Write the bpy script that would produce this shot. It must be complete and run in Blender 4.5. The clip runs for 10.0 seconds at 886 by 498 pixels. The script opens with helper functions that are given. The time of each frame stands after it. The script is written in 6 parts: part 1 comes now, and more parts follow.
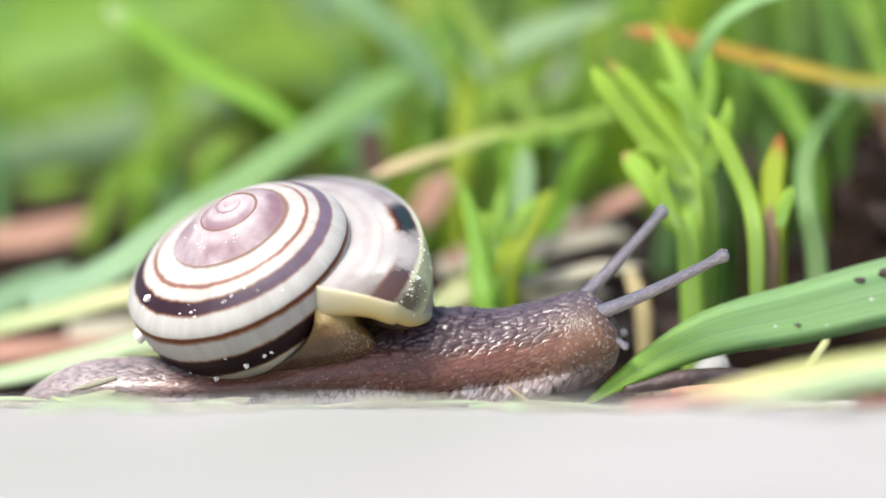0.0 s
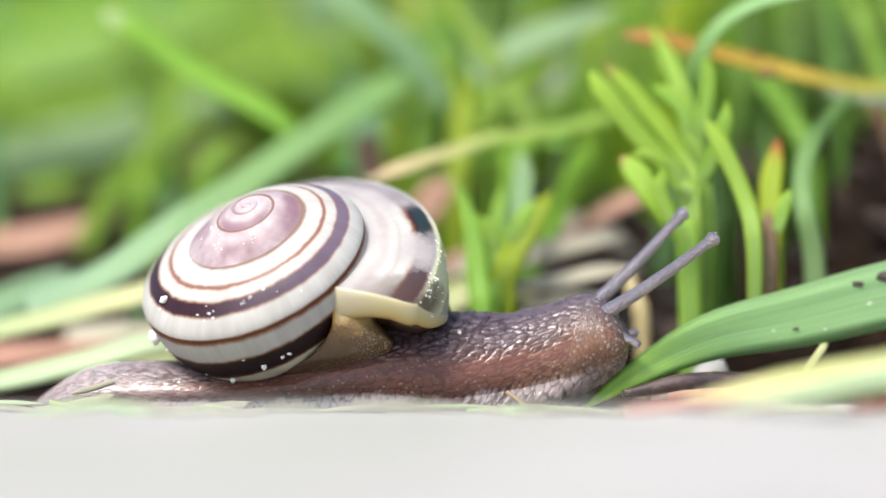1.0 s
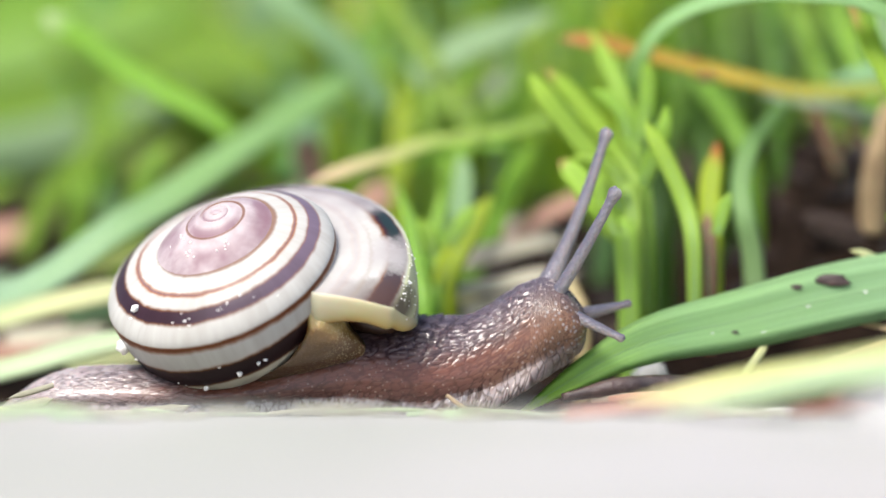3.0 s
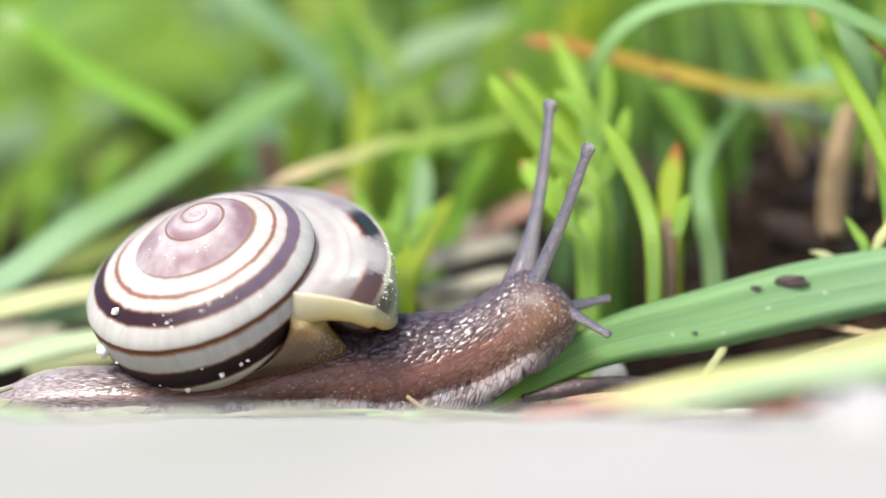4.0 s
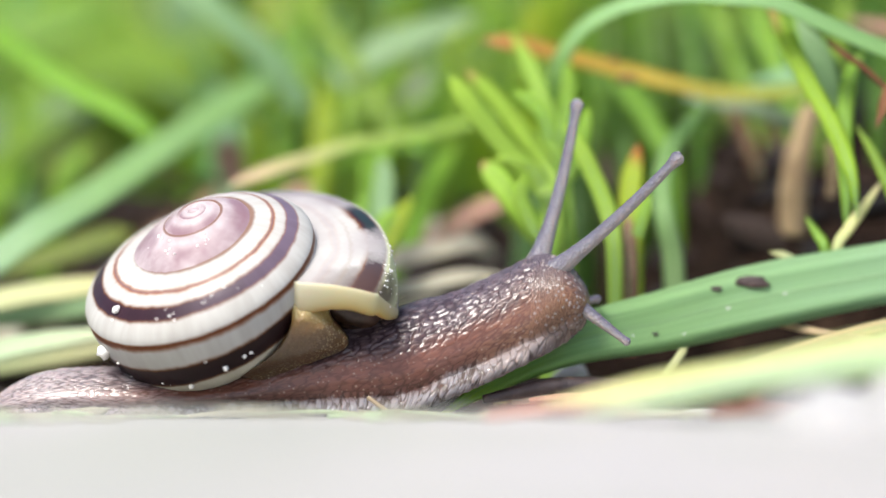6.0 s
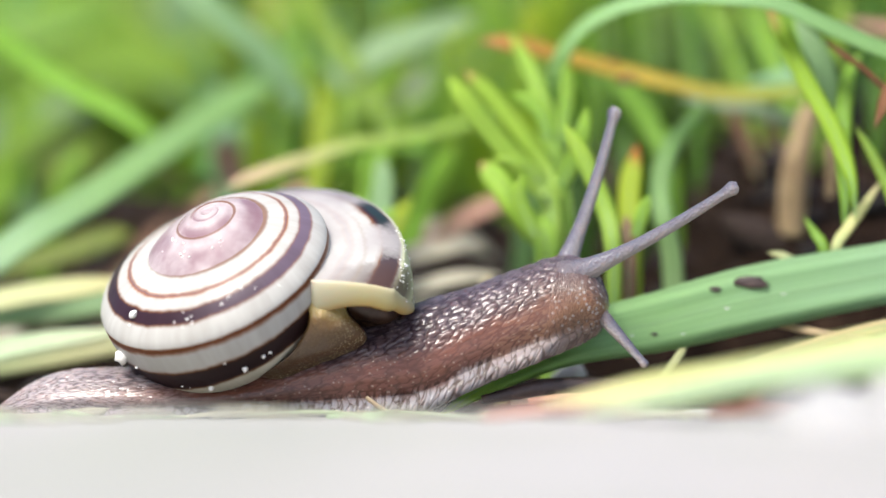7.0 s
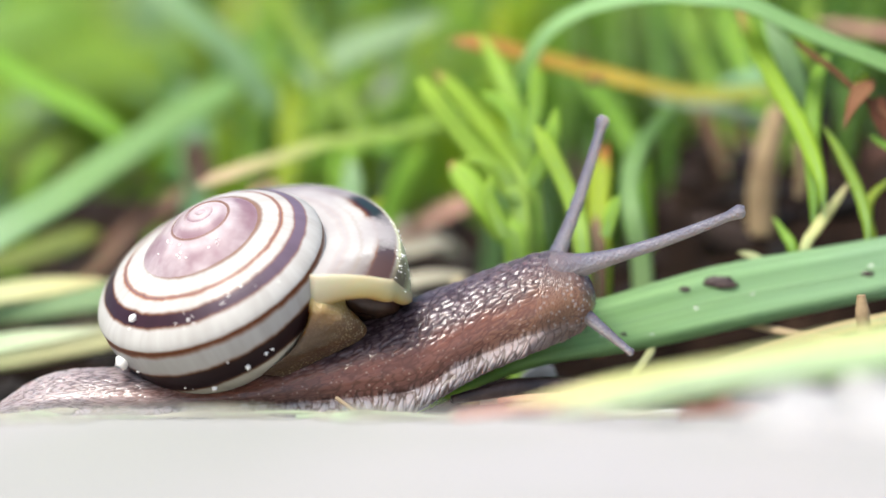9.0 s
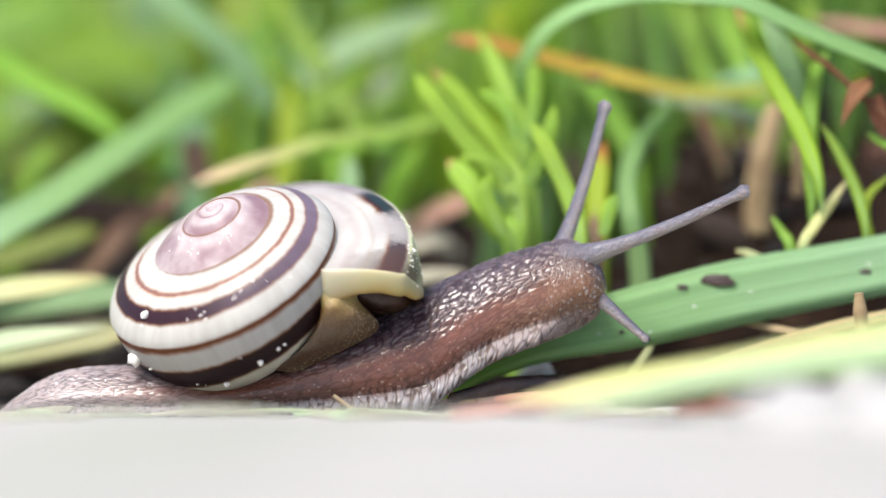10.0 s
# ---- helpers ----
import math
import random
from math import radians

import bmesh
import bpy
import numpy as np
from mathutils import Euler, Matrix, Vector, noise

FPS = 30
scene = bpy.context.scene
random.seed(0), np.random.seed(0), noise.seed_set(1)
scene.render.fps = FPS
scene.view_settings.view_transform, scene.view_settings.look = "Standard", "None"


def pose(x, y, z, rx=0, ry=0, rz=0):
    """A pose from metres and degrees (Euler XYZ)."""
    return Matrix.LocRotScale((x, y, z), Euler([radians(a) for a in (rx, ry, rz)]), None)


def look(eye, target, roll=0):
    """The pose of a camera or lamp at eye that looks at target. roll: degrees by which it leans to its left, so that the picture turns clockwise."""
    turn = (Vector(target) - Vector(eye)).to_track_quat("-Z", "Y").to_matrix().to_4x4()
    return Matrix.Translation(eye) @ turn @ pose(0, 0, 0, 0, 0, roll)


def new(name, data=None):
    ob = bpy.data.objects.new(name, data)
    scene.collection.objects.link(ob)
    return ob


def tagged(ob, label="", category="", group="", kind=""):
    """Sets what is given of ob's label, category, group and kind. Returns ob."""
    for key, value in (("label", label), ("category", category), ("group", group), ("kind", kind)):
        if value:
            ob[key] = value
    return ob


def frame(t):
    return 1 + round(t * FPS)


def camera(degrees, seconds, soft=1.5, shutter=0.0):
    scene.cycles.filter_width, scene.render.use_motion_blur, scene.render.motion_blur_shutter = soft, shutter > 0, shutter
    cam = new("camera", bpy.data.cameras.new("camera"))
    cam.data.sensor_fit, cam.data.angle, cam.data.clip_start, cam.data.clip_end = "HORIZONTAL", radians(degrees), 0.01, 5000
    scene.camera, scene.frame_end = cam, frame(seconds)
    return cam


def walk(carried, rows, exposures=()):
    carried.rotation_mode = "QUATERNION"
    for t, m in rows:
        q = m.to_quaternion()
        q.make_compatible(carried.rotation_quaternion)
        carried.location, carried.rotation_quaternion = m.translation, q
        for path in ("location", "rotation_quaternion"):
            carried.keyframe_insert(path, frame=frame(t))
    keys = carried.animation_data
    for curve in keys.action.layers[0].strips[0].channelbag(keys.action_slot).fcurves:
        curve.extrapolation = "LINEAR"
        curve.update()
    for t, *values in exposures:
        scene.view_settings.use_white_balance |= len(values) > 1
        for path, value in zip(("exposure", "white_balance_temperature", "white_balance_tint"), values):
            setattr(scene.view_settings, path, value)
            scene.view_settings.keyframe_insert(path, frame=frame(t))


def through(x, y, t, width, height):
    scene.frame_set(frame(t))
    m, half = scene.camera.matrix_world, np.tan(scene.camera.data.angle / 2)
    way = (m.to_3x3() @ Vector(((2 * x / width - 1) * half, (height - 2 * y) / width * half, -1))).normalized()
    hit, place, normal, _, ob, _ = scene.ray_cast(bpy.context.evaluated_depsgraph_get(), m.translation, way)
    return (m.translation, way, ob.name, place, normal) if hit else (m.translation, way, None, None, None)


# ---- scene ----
# A banded snail creeping along the edge of a stone slab, with grass behind it. Millimetres are written as mm.
MM = 0.001
EYE_Z, EYE_BACK = 11.84 * MM, 198.0 * MM
cam = camera(18.0, 10.0, soft=1.5)
cam.data.dof.use_dof = True
cam.data.dof.focus_distance = 0.1945
cam.data.dof.aperture_fstop = 10.8

# (seconds, turn to the left, turn upwards) in degrees: the camera stands and pans
PAN = [
    (0.0, 3.538, -0.197), (0.25, 3.52, -0.172), (0.5, 3.498, -0.150), (1.0, 3.498, -0.116), (1.5, 3.498, -0.110), (1.8, 3.457, -0.104),
    (2.0, 3.249, -0.093), (2.2, 3.100, -0.087), (2.5, 2.660, -0.075), (3.0, 2.267, -0.046), (3.2, 2.105, -0.041),
    (4.3, 1.227, -0.017), (4.5, 1.088, -0.017), (5.0, 0.833, -0.023), (5.5, 0.694, -0.023), (5.7, 0.660, -0.017),
    (6.8, 0.637, 0.0), (7.0, 0.625, 0.0), (7.2, 0.590, 0.0), (7.3, 0.417, 0.0), (7.4, 0.127, 0.0), (7.5, 0.069, 0.0),
    (8.0, 0.0, 0.0), (9.0, 0.0, 0.0), (9.5, -0.012, 0.0), (10.0, -0.046, -0.041),
]
walk(cam, [(t, pose(0, -EYE_BACK, EYE_Z, 90 + up, 0, left)) for t, left, up in PAN])

# ---- light ----
scene.view_settings.exposure = 1.04
SUN_UP, SUN_ROUND = 54.0, 216.0     # degrees above the horizon, and round from +y
world = bpy.data.worlds.new("sky")
world.use_nodes = True
scene.world = world
wn = world.node_tree.nodes
sky = wn.new("ShaderNodeTexSky")
sky.sky_type, sky.sun_disc = "NISHITA", False
sky.sun_elevation, sky.sun_rotation = radians(SUN_UP), radians(SUN_ROUND)
sky.air_density, sky.dust_density = 1.0, 3.0
wn["Background"].inputs["Strength"].default_value = 0.13
world.node_tree.links.new(sky.outputs["Color"], wn["Background"].inputs["Color"])
sun = new("sun", bpy.data.lights.new("sun", "SUN"))
sun.data.energy, sun.data.angle, sun.data.color = 2.75, radians(22), (1.0, 0.97, 0.91)
_d = Vector((math.sin(radians(SUN_ROUND)) * math.cos(radians(SUN_UP)), math.cos(radians(SUN_ROUND)) * math.cos(radians(SUN_UP)), math.sin(radians(SUN_UP))))
sun.matrix_world = look(_d, (0, 0, 0))


# ---- materials ----
def node_mat(name):
    m = bpy.data.materials.new(name)
    m.use_nodes = True
    return m, m.node_tree.nodes, m.node_tree.links, m.node_tree.nodes["Principled BSDF"]


def add(nodes, kind, **values):
    n = nodes.new("ShaderNode" + kind)
    for k, v in values.items():
        n.inputs[k.replace("_", " ")].default_value = v
    return n


def ramp(nodes, stops, mode="LINEAR"):
    n = nodes.new("ShaderNodeValToRGB")
    n.color_ramp.interpolation = mode
    e = n.color_ramp.elements
    while len(e) > 1:
        e.remove(e[-1])
    e[0].position, e[0].color = stops[0][0], (*stops[0][1], 1)
    for p, c in stops[1:]:
        e.new(p).color = (*c, 1)
    return n


def mixc(nodes, links, mode, fac, a, b):
    n = nodes.new("ShaderNodeMix")
    n.data_type, n.blend_type = "RGBA", mode
    for slot, v in ((0, fac), (6, a), (7, b)):
        if isinstance(v, bpy.types.NodeSocket):
            links.new(v, n.inputs[slot])
        else:
            n.inputs[slot].default_value = v if slot == 0 else (*v, 1)
    return n.outputs[2]


def surface(name, c1, c2, scale, rough=0.7, bump=0.3, fine=4.0, dist=0.0002, spec=0.5, c3=None, span=0.18):
    """A grained surface: two colours in large patches, a third in fine specks, and relief."""
    m, n, l, p = node_mat(name)
    co = n.new("ShaderNodeTexCoord")
    big = add(n, "TexNoise", Scale=scale, Detail=5.0, Roughness=0.6)
    small = add(n, "TexNoise", Scale=scale * fine, Detail=6.0, Roughness=0.65)
    for k in (big, small):
        l.new(co.outputs["Object"], k.inputs["Vector"])
    r = ramp(n, [(0.5 - span, c1), (0.5 + span, c2)])
    l.new(big.outputs["Fac"], r.inputs["Fac"])
    col = r.outputs["Color"]
    if c3:
        s = ramp(n, [(0.55, (0, 0, 0)), (0.68, (1, 1, 1))])
        l.new(small.outputs["Fac"], s.inputs["Fac"])
        col = mixc(n, l, "MIX", s.outputs["Color"], col, c3)
    l.new(col, p.inputs["Base Color"])
    p.inputs["Roughness"].default_value = rough
    p.inputs["Specular IOR Level"].default_value = spec
    b = add(n, "Bump", Strength=bump, Distance=dist)
    l.new(small.outputs["Fac"], b.inputs["Height"])
    l.new(b.outputs["Normal"], p.inputs["Normal"])
    return m


def leaf_mat(name, base, tip, mid=None, through=0.55, rough=0.45, at=0.75, vary=0.75):
    """A grass blade: base to tip colour along it, fine lengthwise veins, light through it."""
    m, n, l, p = node_mat(name)
    uv = n.new("ShaderNodeUVMap")
    sep = n.new("ShaderNodeSeparateXYZ")
    l.new(uv.outputs["UV"], sep.inputs[0])
    stops = [(0.0, base)] + ([(0.5, mid)] if mid else []) + [(at, mid or base), (1.0, tip)]
    r = ramp(n, stops)
    wob = add(n, "TexNoise", Scale=9.0, Detail=4.0)
    l.new(uv.outputs["UV"], wob.inputs["Vector"])
    ma = add(n, "MapRange", To_Min=-0.12, To_Max=0.12)
    l.new(wob.outputs["Fac"], ma.inputs["Value"])
    su = n.new("ShaderNodeMath")
    l.new(sep.outputs["X"], su.inputs[0])
    l.new(ma.outputs["Result"], su.inputs[1])
    l.new(su.outputs[0], r.inputs["Fac"])
    mp = add(n, "Mapping")
    mp.inputs["Scale"].default_value = (2.0, 26.0, 1.0)
    l.new(uv.outputs["UV"], mp.inputs["Vector"])
    vein = add(n, "TexNoise", Scale=1.0, Detail=3.0)
    l.new(mp.outputs["Vector"], vein.inputs["Vector"])
    vr = ramp(n, [(0.3, (0.62, 0.66, 0.58)), (0.65, (1.12, 1.1, 1.1))])
    l.new(vein.outputs["Fac"], vr.inputs["Fac"])
    info = n.new("ShaderNodeObjectInfo")
    hue = add(n, "HueSaturation")
    hr = add(n, "MapRange", To_Min=0.5 - 0.015 * vary, To_Max=0.5 + 0.015 * vary)
    vr2 = add(n, "MapRange", To_Min=1.0 - 0.31 * vary, To_Max=1.0)
    l.new(info.outputs["Random"], hr.inputs["Value"])
    l.new(info.outputs["Random"], vr2.inputs["Value"])
    l.new(hr.outputs["Result"], hue.inputs["Hue"])
    l.new(vr2.outputs["Result"], hue.inputs["Value"])
    col = mixc(n, l, "MULTIPLY", 0.75, r.outputs["Color"], vr.outputs["Color"])
    l.new(col, hue.inputs["Color"])
    l.new(hue.outputs["Color"], p.inputs["Base Color"])
    p.inputs["Roughness"].default_value = rough
    p.inputs["Specular IOR Level"].default_value = 0.28
    b = add(n, "Bump", Strength=0.35, Distance=0.0001)
    l.new(vein.outputs["Fac"], b.inputs["Height"])
    l.new(b.outputs["Normal"], p.inputs["Normal"])
    tr = n.new("ShaderNodeBsdfTranslucent")
    l.new(hue.outputs["Color"], tr.inputs["Color"])
    mx = n.new("ShaderNodeMixShader")
    mx.inputs[0].default_value = through
    l.new(p.outputs[0], mx.inputs[1])
    l.new(tr.outputs[0], mx.inputs[2])
    l.new(mx.outputs[0], n["Material Output"].inputs["Surface"])
    return m


G = {
    "green": leaf_mat("grass_green", (0.28, 0.50, 0.05), (0.36, 0.59, 0.065)),
    "fresh": leaf_mat("grass_fresh", (0.34, 0.575, 0.07), (0.45, 0.70, 0.09)),
    "lime": leaf_mat("grass_lime", (0.48, 0.65, 0.045), (0.58, 0.75, 0.06)),
    "blue": leaf_mat("grass_blue_green", (0.26, 0.50, 0.19), (0.32, 0.58, 0.24)),
    "pale": leaf_mat("grass_pale", (0.36, 0.56, 0.28), (0.45, 0.64, 0.34)),
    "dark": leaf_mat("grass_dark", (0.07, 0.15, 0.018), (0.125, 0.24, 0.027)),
    "straw": leaf_mat("grass_straw", (0.52, 0.40, 0.22), (0.60, 0.48, 0.30), through=0.3),
    "yellow": leaf_mat("grass_yellowing", (0.48, 0.56, 0.28), (0.66, 0.58, 0.30), mid=(0.62, 0.62, 0.33), through=0.4),
    "orange": leaf_mat("grass_orange", (0.24, 0.36, 0.06), (0.46, 0.19, 0.06), mid=(0.52, 0.37, 0.05), through=0.4, at=0.58, vary=0.15),
    "redtip": leaf_mat("grass_red_tip", (0.36, 0.52, 0.05), (0.75, 0.07, 0.04), mid=(0.50, 0.64, 0.05), at=0.80, vary=0.2),
    "broad": leaf_mat("grass_broad", (0.34, 0.53, 0.34), (0.42, 0.68, 0.07), mid=(0.34, 0.56, 0.25), at=0.62, vary=0.3),
    "mint": leaf_mat("grass_mint", (0.36, 0.60, 0.34), (0.46, 0.68, 0.45)),
    "hay": leaf_mat("grass_hay", (0.62, 0.50, 0.32), (0.68, 0.58, 0.42), through=0.3),
    "tipped": leaf_mat("grass_brown_tip", (0.36, 0.58, 0.05), (0.62, 0.26, 0.14), mid=(0.44, 0.66, 0.06), at=0.90),
    "rib": leaf_mat("grass_rib", (0.34, 0.54, 0.28), (0.38, 0.58, 0.26), through=0.3),
    "chaff": leaf_mat("chaff", (0.42, 0.40, 0.30), (0.46, 0.44, 0.34), through=0.25),
    "buttery": leaf_mat("grass_buttery", (0.62, 0.69, 0.33), (0.80, 0.66, 0.42), mid=(0.76, 0.75, 0.34), through=0.4, vary=0.3),
    "milky": leaf_mat("grass_bleached", (0.52, 0.70, 0.40), (0.70, 0.72, 0.50), mid=(0.60, 0.73, 0.46), through=0.4),
    "rust": leaf_mat("grass_rusty_dead", (0.20, 0.085, 0.04), (0.30, 0.16, 0.09), through=0.2, rough=0.7),
    "arch": leaf_mat("grass_arching", (0.36, 0.60, 0.12), (0.24, 0.44, 0.15), mid=(0.38, 0.62, 0.28), at=0.55, vary=0.15),
    "rosy": leaf_mat("grass_rosy_dead", (0.48, 0.27, 0.20), (0.58, 0.36, 0.28), through=0.2, rough=0.7),
    "ashen": leaf_mat("grass_ashen", (0.30, 0.38, 0.24), (0.40, 0.48, 0.36), through=0.4),
    "olive": leaf_mat("grass_olive", (0.20, 0.26, 0.04), (0.30, 0.36, 0.05), through=0.5),
    "dryend": leaf_mat("grass_dry_end", (0.30, 0.52, 0.06), (0.80, 0.60, 0.40), mid=(0.40, 0.52, 0.12), through=0.4, at=0.56, vary=0.15),
    "ashtan": leaf_mat("grass_grey_tan", (0.50, 0.46, 0.36), (0.60, 0.56, 0.46), through=0.25),
    "rusty": leaf_mat("grass_rusty", (0.24, 0.13, 0.08), (0.36, 0.20, 0.12), through=0.3),
    "diagonal": leaf_mat("grass_long_pale", (0.42, 0.62, 0.42), (0.30, 0.54, 0.16), mid=(0.34, 0.56, 0.22), at=0.62, vary=0.15),
    "whitetip": leaf_mat("grass_white_tip", (0.30, 0.58, 0.06), (0.72, 0.82, 0.52), mid=(0.36, 0.66, 0.09), at=0.86, vary=0.15),
    "hanging": leaf_mat("grass_hanging", (0.17, 0.32, 0.06), (0.42, 0.58, 0.28), mid=(0.32, 0.52, 0.19), at=0.55),
    "shoot": leaf_mat("grass_shoot", (0.36, 0.56, 0.12), (0.52, 0.76, 0.09), mid=(0.43, 0.66, 0.10), vary=0.35),
    "shoottip": leaf_mat("grass_shoot_tip", (0.36, 0.56, 0.12), (0.66, 0.30, 0.16), mid=(0.46, 0.68, 0.09), at=0.90, vary=0.35),
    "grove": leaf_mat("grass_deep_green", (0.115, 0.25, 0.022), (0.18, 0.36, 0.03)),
    "tan": leaf_mat("grass_tan", (0.36, 0.24, 0.10), (0.48, 0.34, 0.16), through=0.3),
    "yellowish": leaf_mat("grass_yellowish", (0.36, 0.56, 0.12), (0.34, 0.55, 0.09)),
}
# brown soil, its colours darkened to stand for the shade it lies in
soil_mat = surface("soil", (0.010, 0.006, 0.0045), (0.030, 0.017, 0.011), 120.0, rough=0.95, spec=0.08, bump=0.9, fine=6.0, dist=0.002, c3=(0.05, 0.030, 0.019))
stone_mat = surface("pale_stone", (0.290, 0.288, 0.252), (0.362, 0.336, 0.334), 26.0, span=0.09, rough=0.85, bump=0.6, fine=3.0, dist=0.0004, c3=(0.33, 0.30, 0.26))
pebble_mat = surface("white_pebble", (0.26, 0.26, 0.255), (0.38, 0.372, 0.368), 260.0, rough=0.6, bump=0.4, fine=5.0)
bark_mat = surface("dark_bark", (0.018, 0.011, 0.011), (0.07, 0.042, 0.036), 300.0, rough=0.4, bump=0.8, fine=5.0, c3=(0.13, 0.08, 0.065))
tan_mat = surface("dry_stalk", (0.16, 0.105, 0.05), (0.33, 0.24, 0.125), 260.0, rough=0.7, bump=0.5, fine=6.0)
dead_mat = surface("dead_leaf", (0.20, 0.09, 0.06), (0.42, 0.24, 0.16), 220.0, rough=0.75, bump=0.6, fine=5.0)
rust_mat = surface("rusty_crumb", (0.06, 0.017, 0.008), (0.17, 0.06, 0.026), 260.0, rough=0.7, bump=0.6, fine=5.0)
grain_mat = surface("grit", (0.78, 0.76, 0.72), (0.86, 0.84, 0.80), 900.0, rough=0.5, bump=0.3)


def shell_mat():
    """Cream shell: brown bands run along the whorls (v round the section), worn pink towards the top (u, turns)."""
    m, n, l, p = node_mat("banded_shell")
    uv = n.new("ShaderNodeUVMap")
    sep = n.new("ShaderNodeSeparateXYZ")
    l.new(uv.outputs["UV"], sep.inputs[0])
    co = n.new("ShaderNodeTexCoord")
    wob = add(n, "TexNoise", Scale=700.0, Detail=4.0, Roughness=0.7)
    l.new(co.outputs["Object"], wob.inputs["Vector"])
    wm = add(n, "MapRange", To_Min=-0.007, To_Max=0.007)
    l.new(wob.outputs["Fac"], wm.inputs["Value"])
    v = n.new("ShaderNodeMath")
    l.new(sep.outputs["Y"], v.inputs[0])
    l.new(wm.outputs["Result"], v.inputs[1])
    white, cream, dark, mauve = (0.378, 0.370, 0.35), (0.45, 0.44, 0.365), (0.012, 0.004, 0.005), (0.023, 0.008, 0.014)
    band = ramp(n, BANDS(white, cream, dark, mauve))
    l.new(v.outputs[0], band.inputs["Fac"])
    # the upper bands are worn to lilac over part of the last turn
    worn = add(n, "MapRange", From_Min=0.775, From_Max=0.70, To_Min=0.0, To_Max=0.75)
    l.new(sep.outputs["X"], worn.inputs["Value"])
    upper = add(n, "MapRange", From_Min=0.54, From_Max=0.56)
    l.new(sep.outputs["Y"], upper.inputs["Value"])
    wear = n.new("ShaderNodeMath")
    wear.operation = "MULTIPLY"
    l.new(worn.outputs["Result"], wear.inputs[0])
    l.new(upper.outputs["Result"], wear.inputs[1])
    lilac = ramp(n, BANDS(white, cream, dark, (0.155, 0.12, 0.17)))
    l.new(v.outputs[0], lilac.inputs["Fac"])
    banded = mixc(n, l, "MIX", wear.outputs[0], band.outputs["Color"], lilac.outputs["Color"])
    # growth lines across the whorl
    mp = add(n, "Mapping")
    mp.inputs["Scale"].default_value = (130.0, 2.0, 1.0)
    l.new(uv.outputs["UV"], mp.inputs["Vector"])
    grow = add(n, "TexNoise", Scale=1.0, Detail=4.0, Roughness=0.7)
    l.new(mp.outputs["Vector"], grow.inputs["Vector"])
    gr = ramp(n, [(0.3, (0.70, 0.68, 0.64)), (0.62, (1.05, 1.05, 1.05))])
    l.new(grow.outputs["Fac"], gr.inputs["Fac"])
    col = mixc(n, l, "MULTIPLY", 0.55, banded, gr.outputs["Color"])
    # the older whorls are worn to a pinkish mauve
    old = add(n, "MapRange", From_Min=UOLD[0], From_Max=UOLD[1], To_Min=1.0, To_Max=0.0)
    l.new(sep.outputs["X"], old.inputs["Value"])
    pn = add(n, "TexNoise", Scale=500.0, Detail=5.0)
    l.new(co.outputs["Object"], pn.inputs["Vector"])
    pink = ramp(n, [(0.36, (0.25, 0.19, 0.205)), (0.64, (0.40, 0.345, 0.35))])
    l.new(pn.outputs["Fac"], pink.inputs["Fac"])
    # blurred purple blotches near its outer line, worn in places
    blot = ramp(n, [(0.55, (0.5, 0.5, 0.5)), (0.60, (0.85, 0.85, 0.85)), (0.635, (0.7, 0.7, 0.7)), (0.675, (0, 0, 0))])
    l.new(v.outputs[0], blot.inputs["Fac"])
    bn = add(n, "TexNoise", Scale=330.0, Detail=3.0)
    l.new(co.outputs["Object"], bn.inputs["Vector"])
    bs = ramp(n, [(0.38, (0, 0, 0)), (0.58, (1, 1, 1))])
    l.new(bn.outputs["Fac"], bs.inputs["Fac"])
    bm_fac = mixc(n, l, "MULTIPLY", 1.0, blot.outputs["Color"], bs.outputs["Color"])
    # the oldest turns are worn whitish
    young = ramp(n, [(0.22, (0.3, 0.3, 0.3)), (0.46, (0, 0, 0))])
    l.new(sep.outputs["X"], young.inputs["Fac"])
    worn_top = mixc(n, l, "MULTIPLY", 1.0, young.outputs["Color"], bs.outputs["Color"])
    pink_top = mixc(n, l, "MIX", worn_top, pink.outputs["Color"], (0.52, 0.48, 0.475))
    pinkish = mixc(n, l, "MIX", bm_fac, pink_top, (0.17, 0.09, 0.115))
    col = mixc(n, l, "MIX", old.outputs["Result"], col, pinkish)
    # brown seam between the whorls
    seam = ramp(n, [(0.714, (0, 0, 0)), (0.724, (0.85, 0.85, 0.85)), (0.77, (0.85, 0.85, 0.85))])
    l.new(v.outputs[0], seam.inputs["Fac"])
    outer = add(n, "MapRange", From_Min=0.30, From_Max=0.37)
    l.new(sep.outputs["X"], outer.inputs["Value"])
    seams = mixc(n, l, "MULTIPLY", 1.0, seam.outputs["Color"], outer.outputs["Result"])
    col = mixc(n, l, "MIX", seams, col, (0.13, 0.055, 0.03))
    # pale film with pinkish cloud over the newest part
    cn = add(n, "TexNoise", Scale=160.0, Detail=4.0)
    l.new(co.outputs["Object"], cn.inputs["Vector"])
    cloud = ramp(n, [(0.38, (0.235, 0.21, 0.215)), (0.52, (0.31, 0.29, 0.285)), (0.66, (0.37, 0.36, 0.345))])
    l.new(cn.outputs["Fac"], cloud.inputs["Fac"])
    # the newest shell, behind the rim, is thin and pale
    un = n.new("ShaderNodeMath")
    l.new(sep.outputs["X"], un.inputs[0])
    l.new(wm.outputs["Result"], un.inputs[1])
    fresh = ramp(n, [(0.885, (0, 0, 0)), (0.905, (0.85, 0.85, 0.85))])
    l.new(un.outputs[0], fresh.inputs["Fac"])
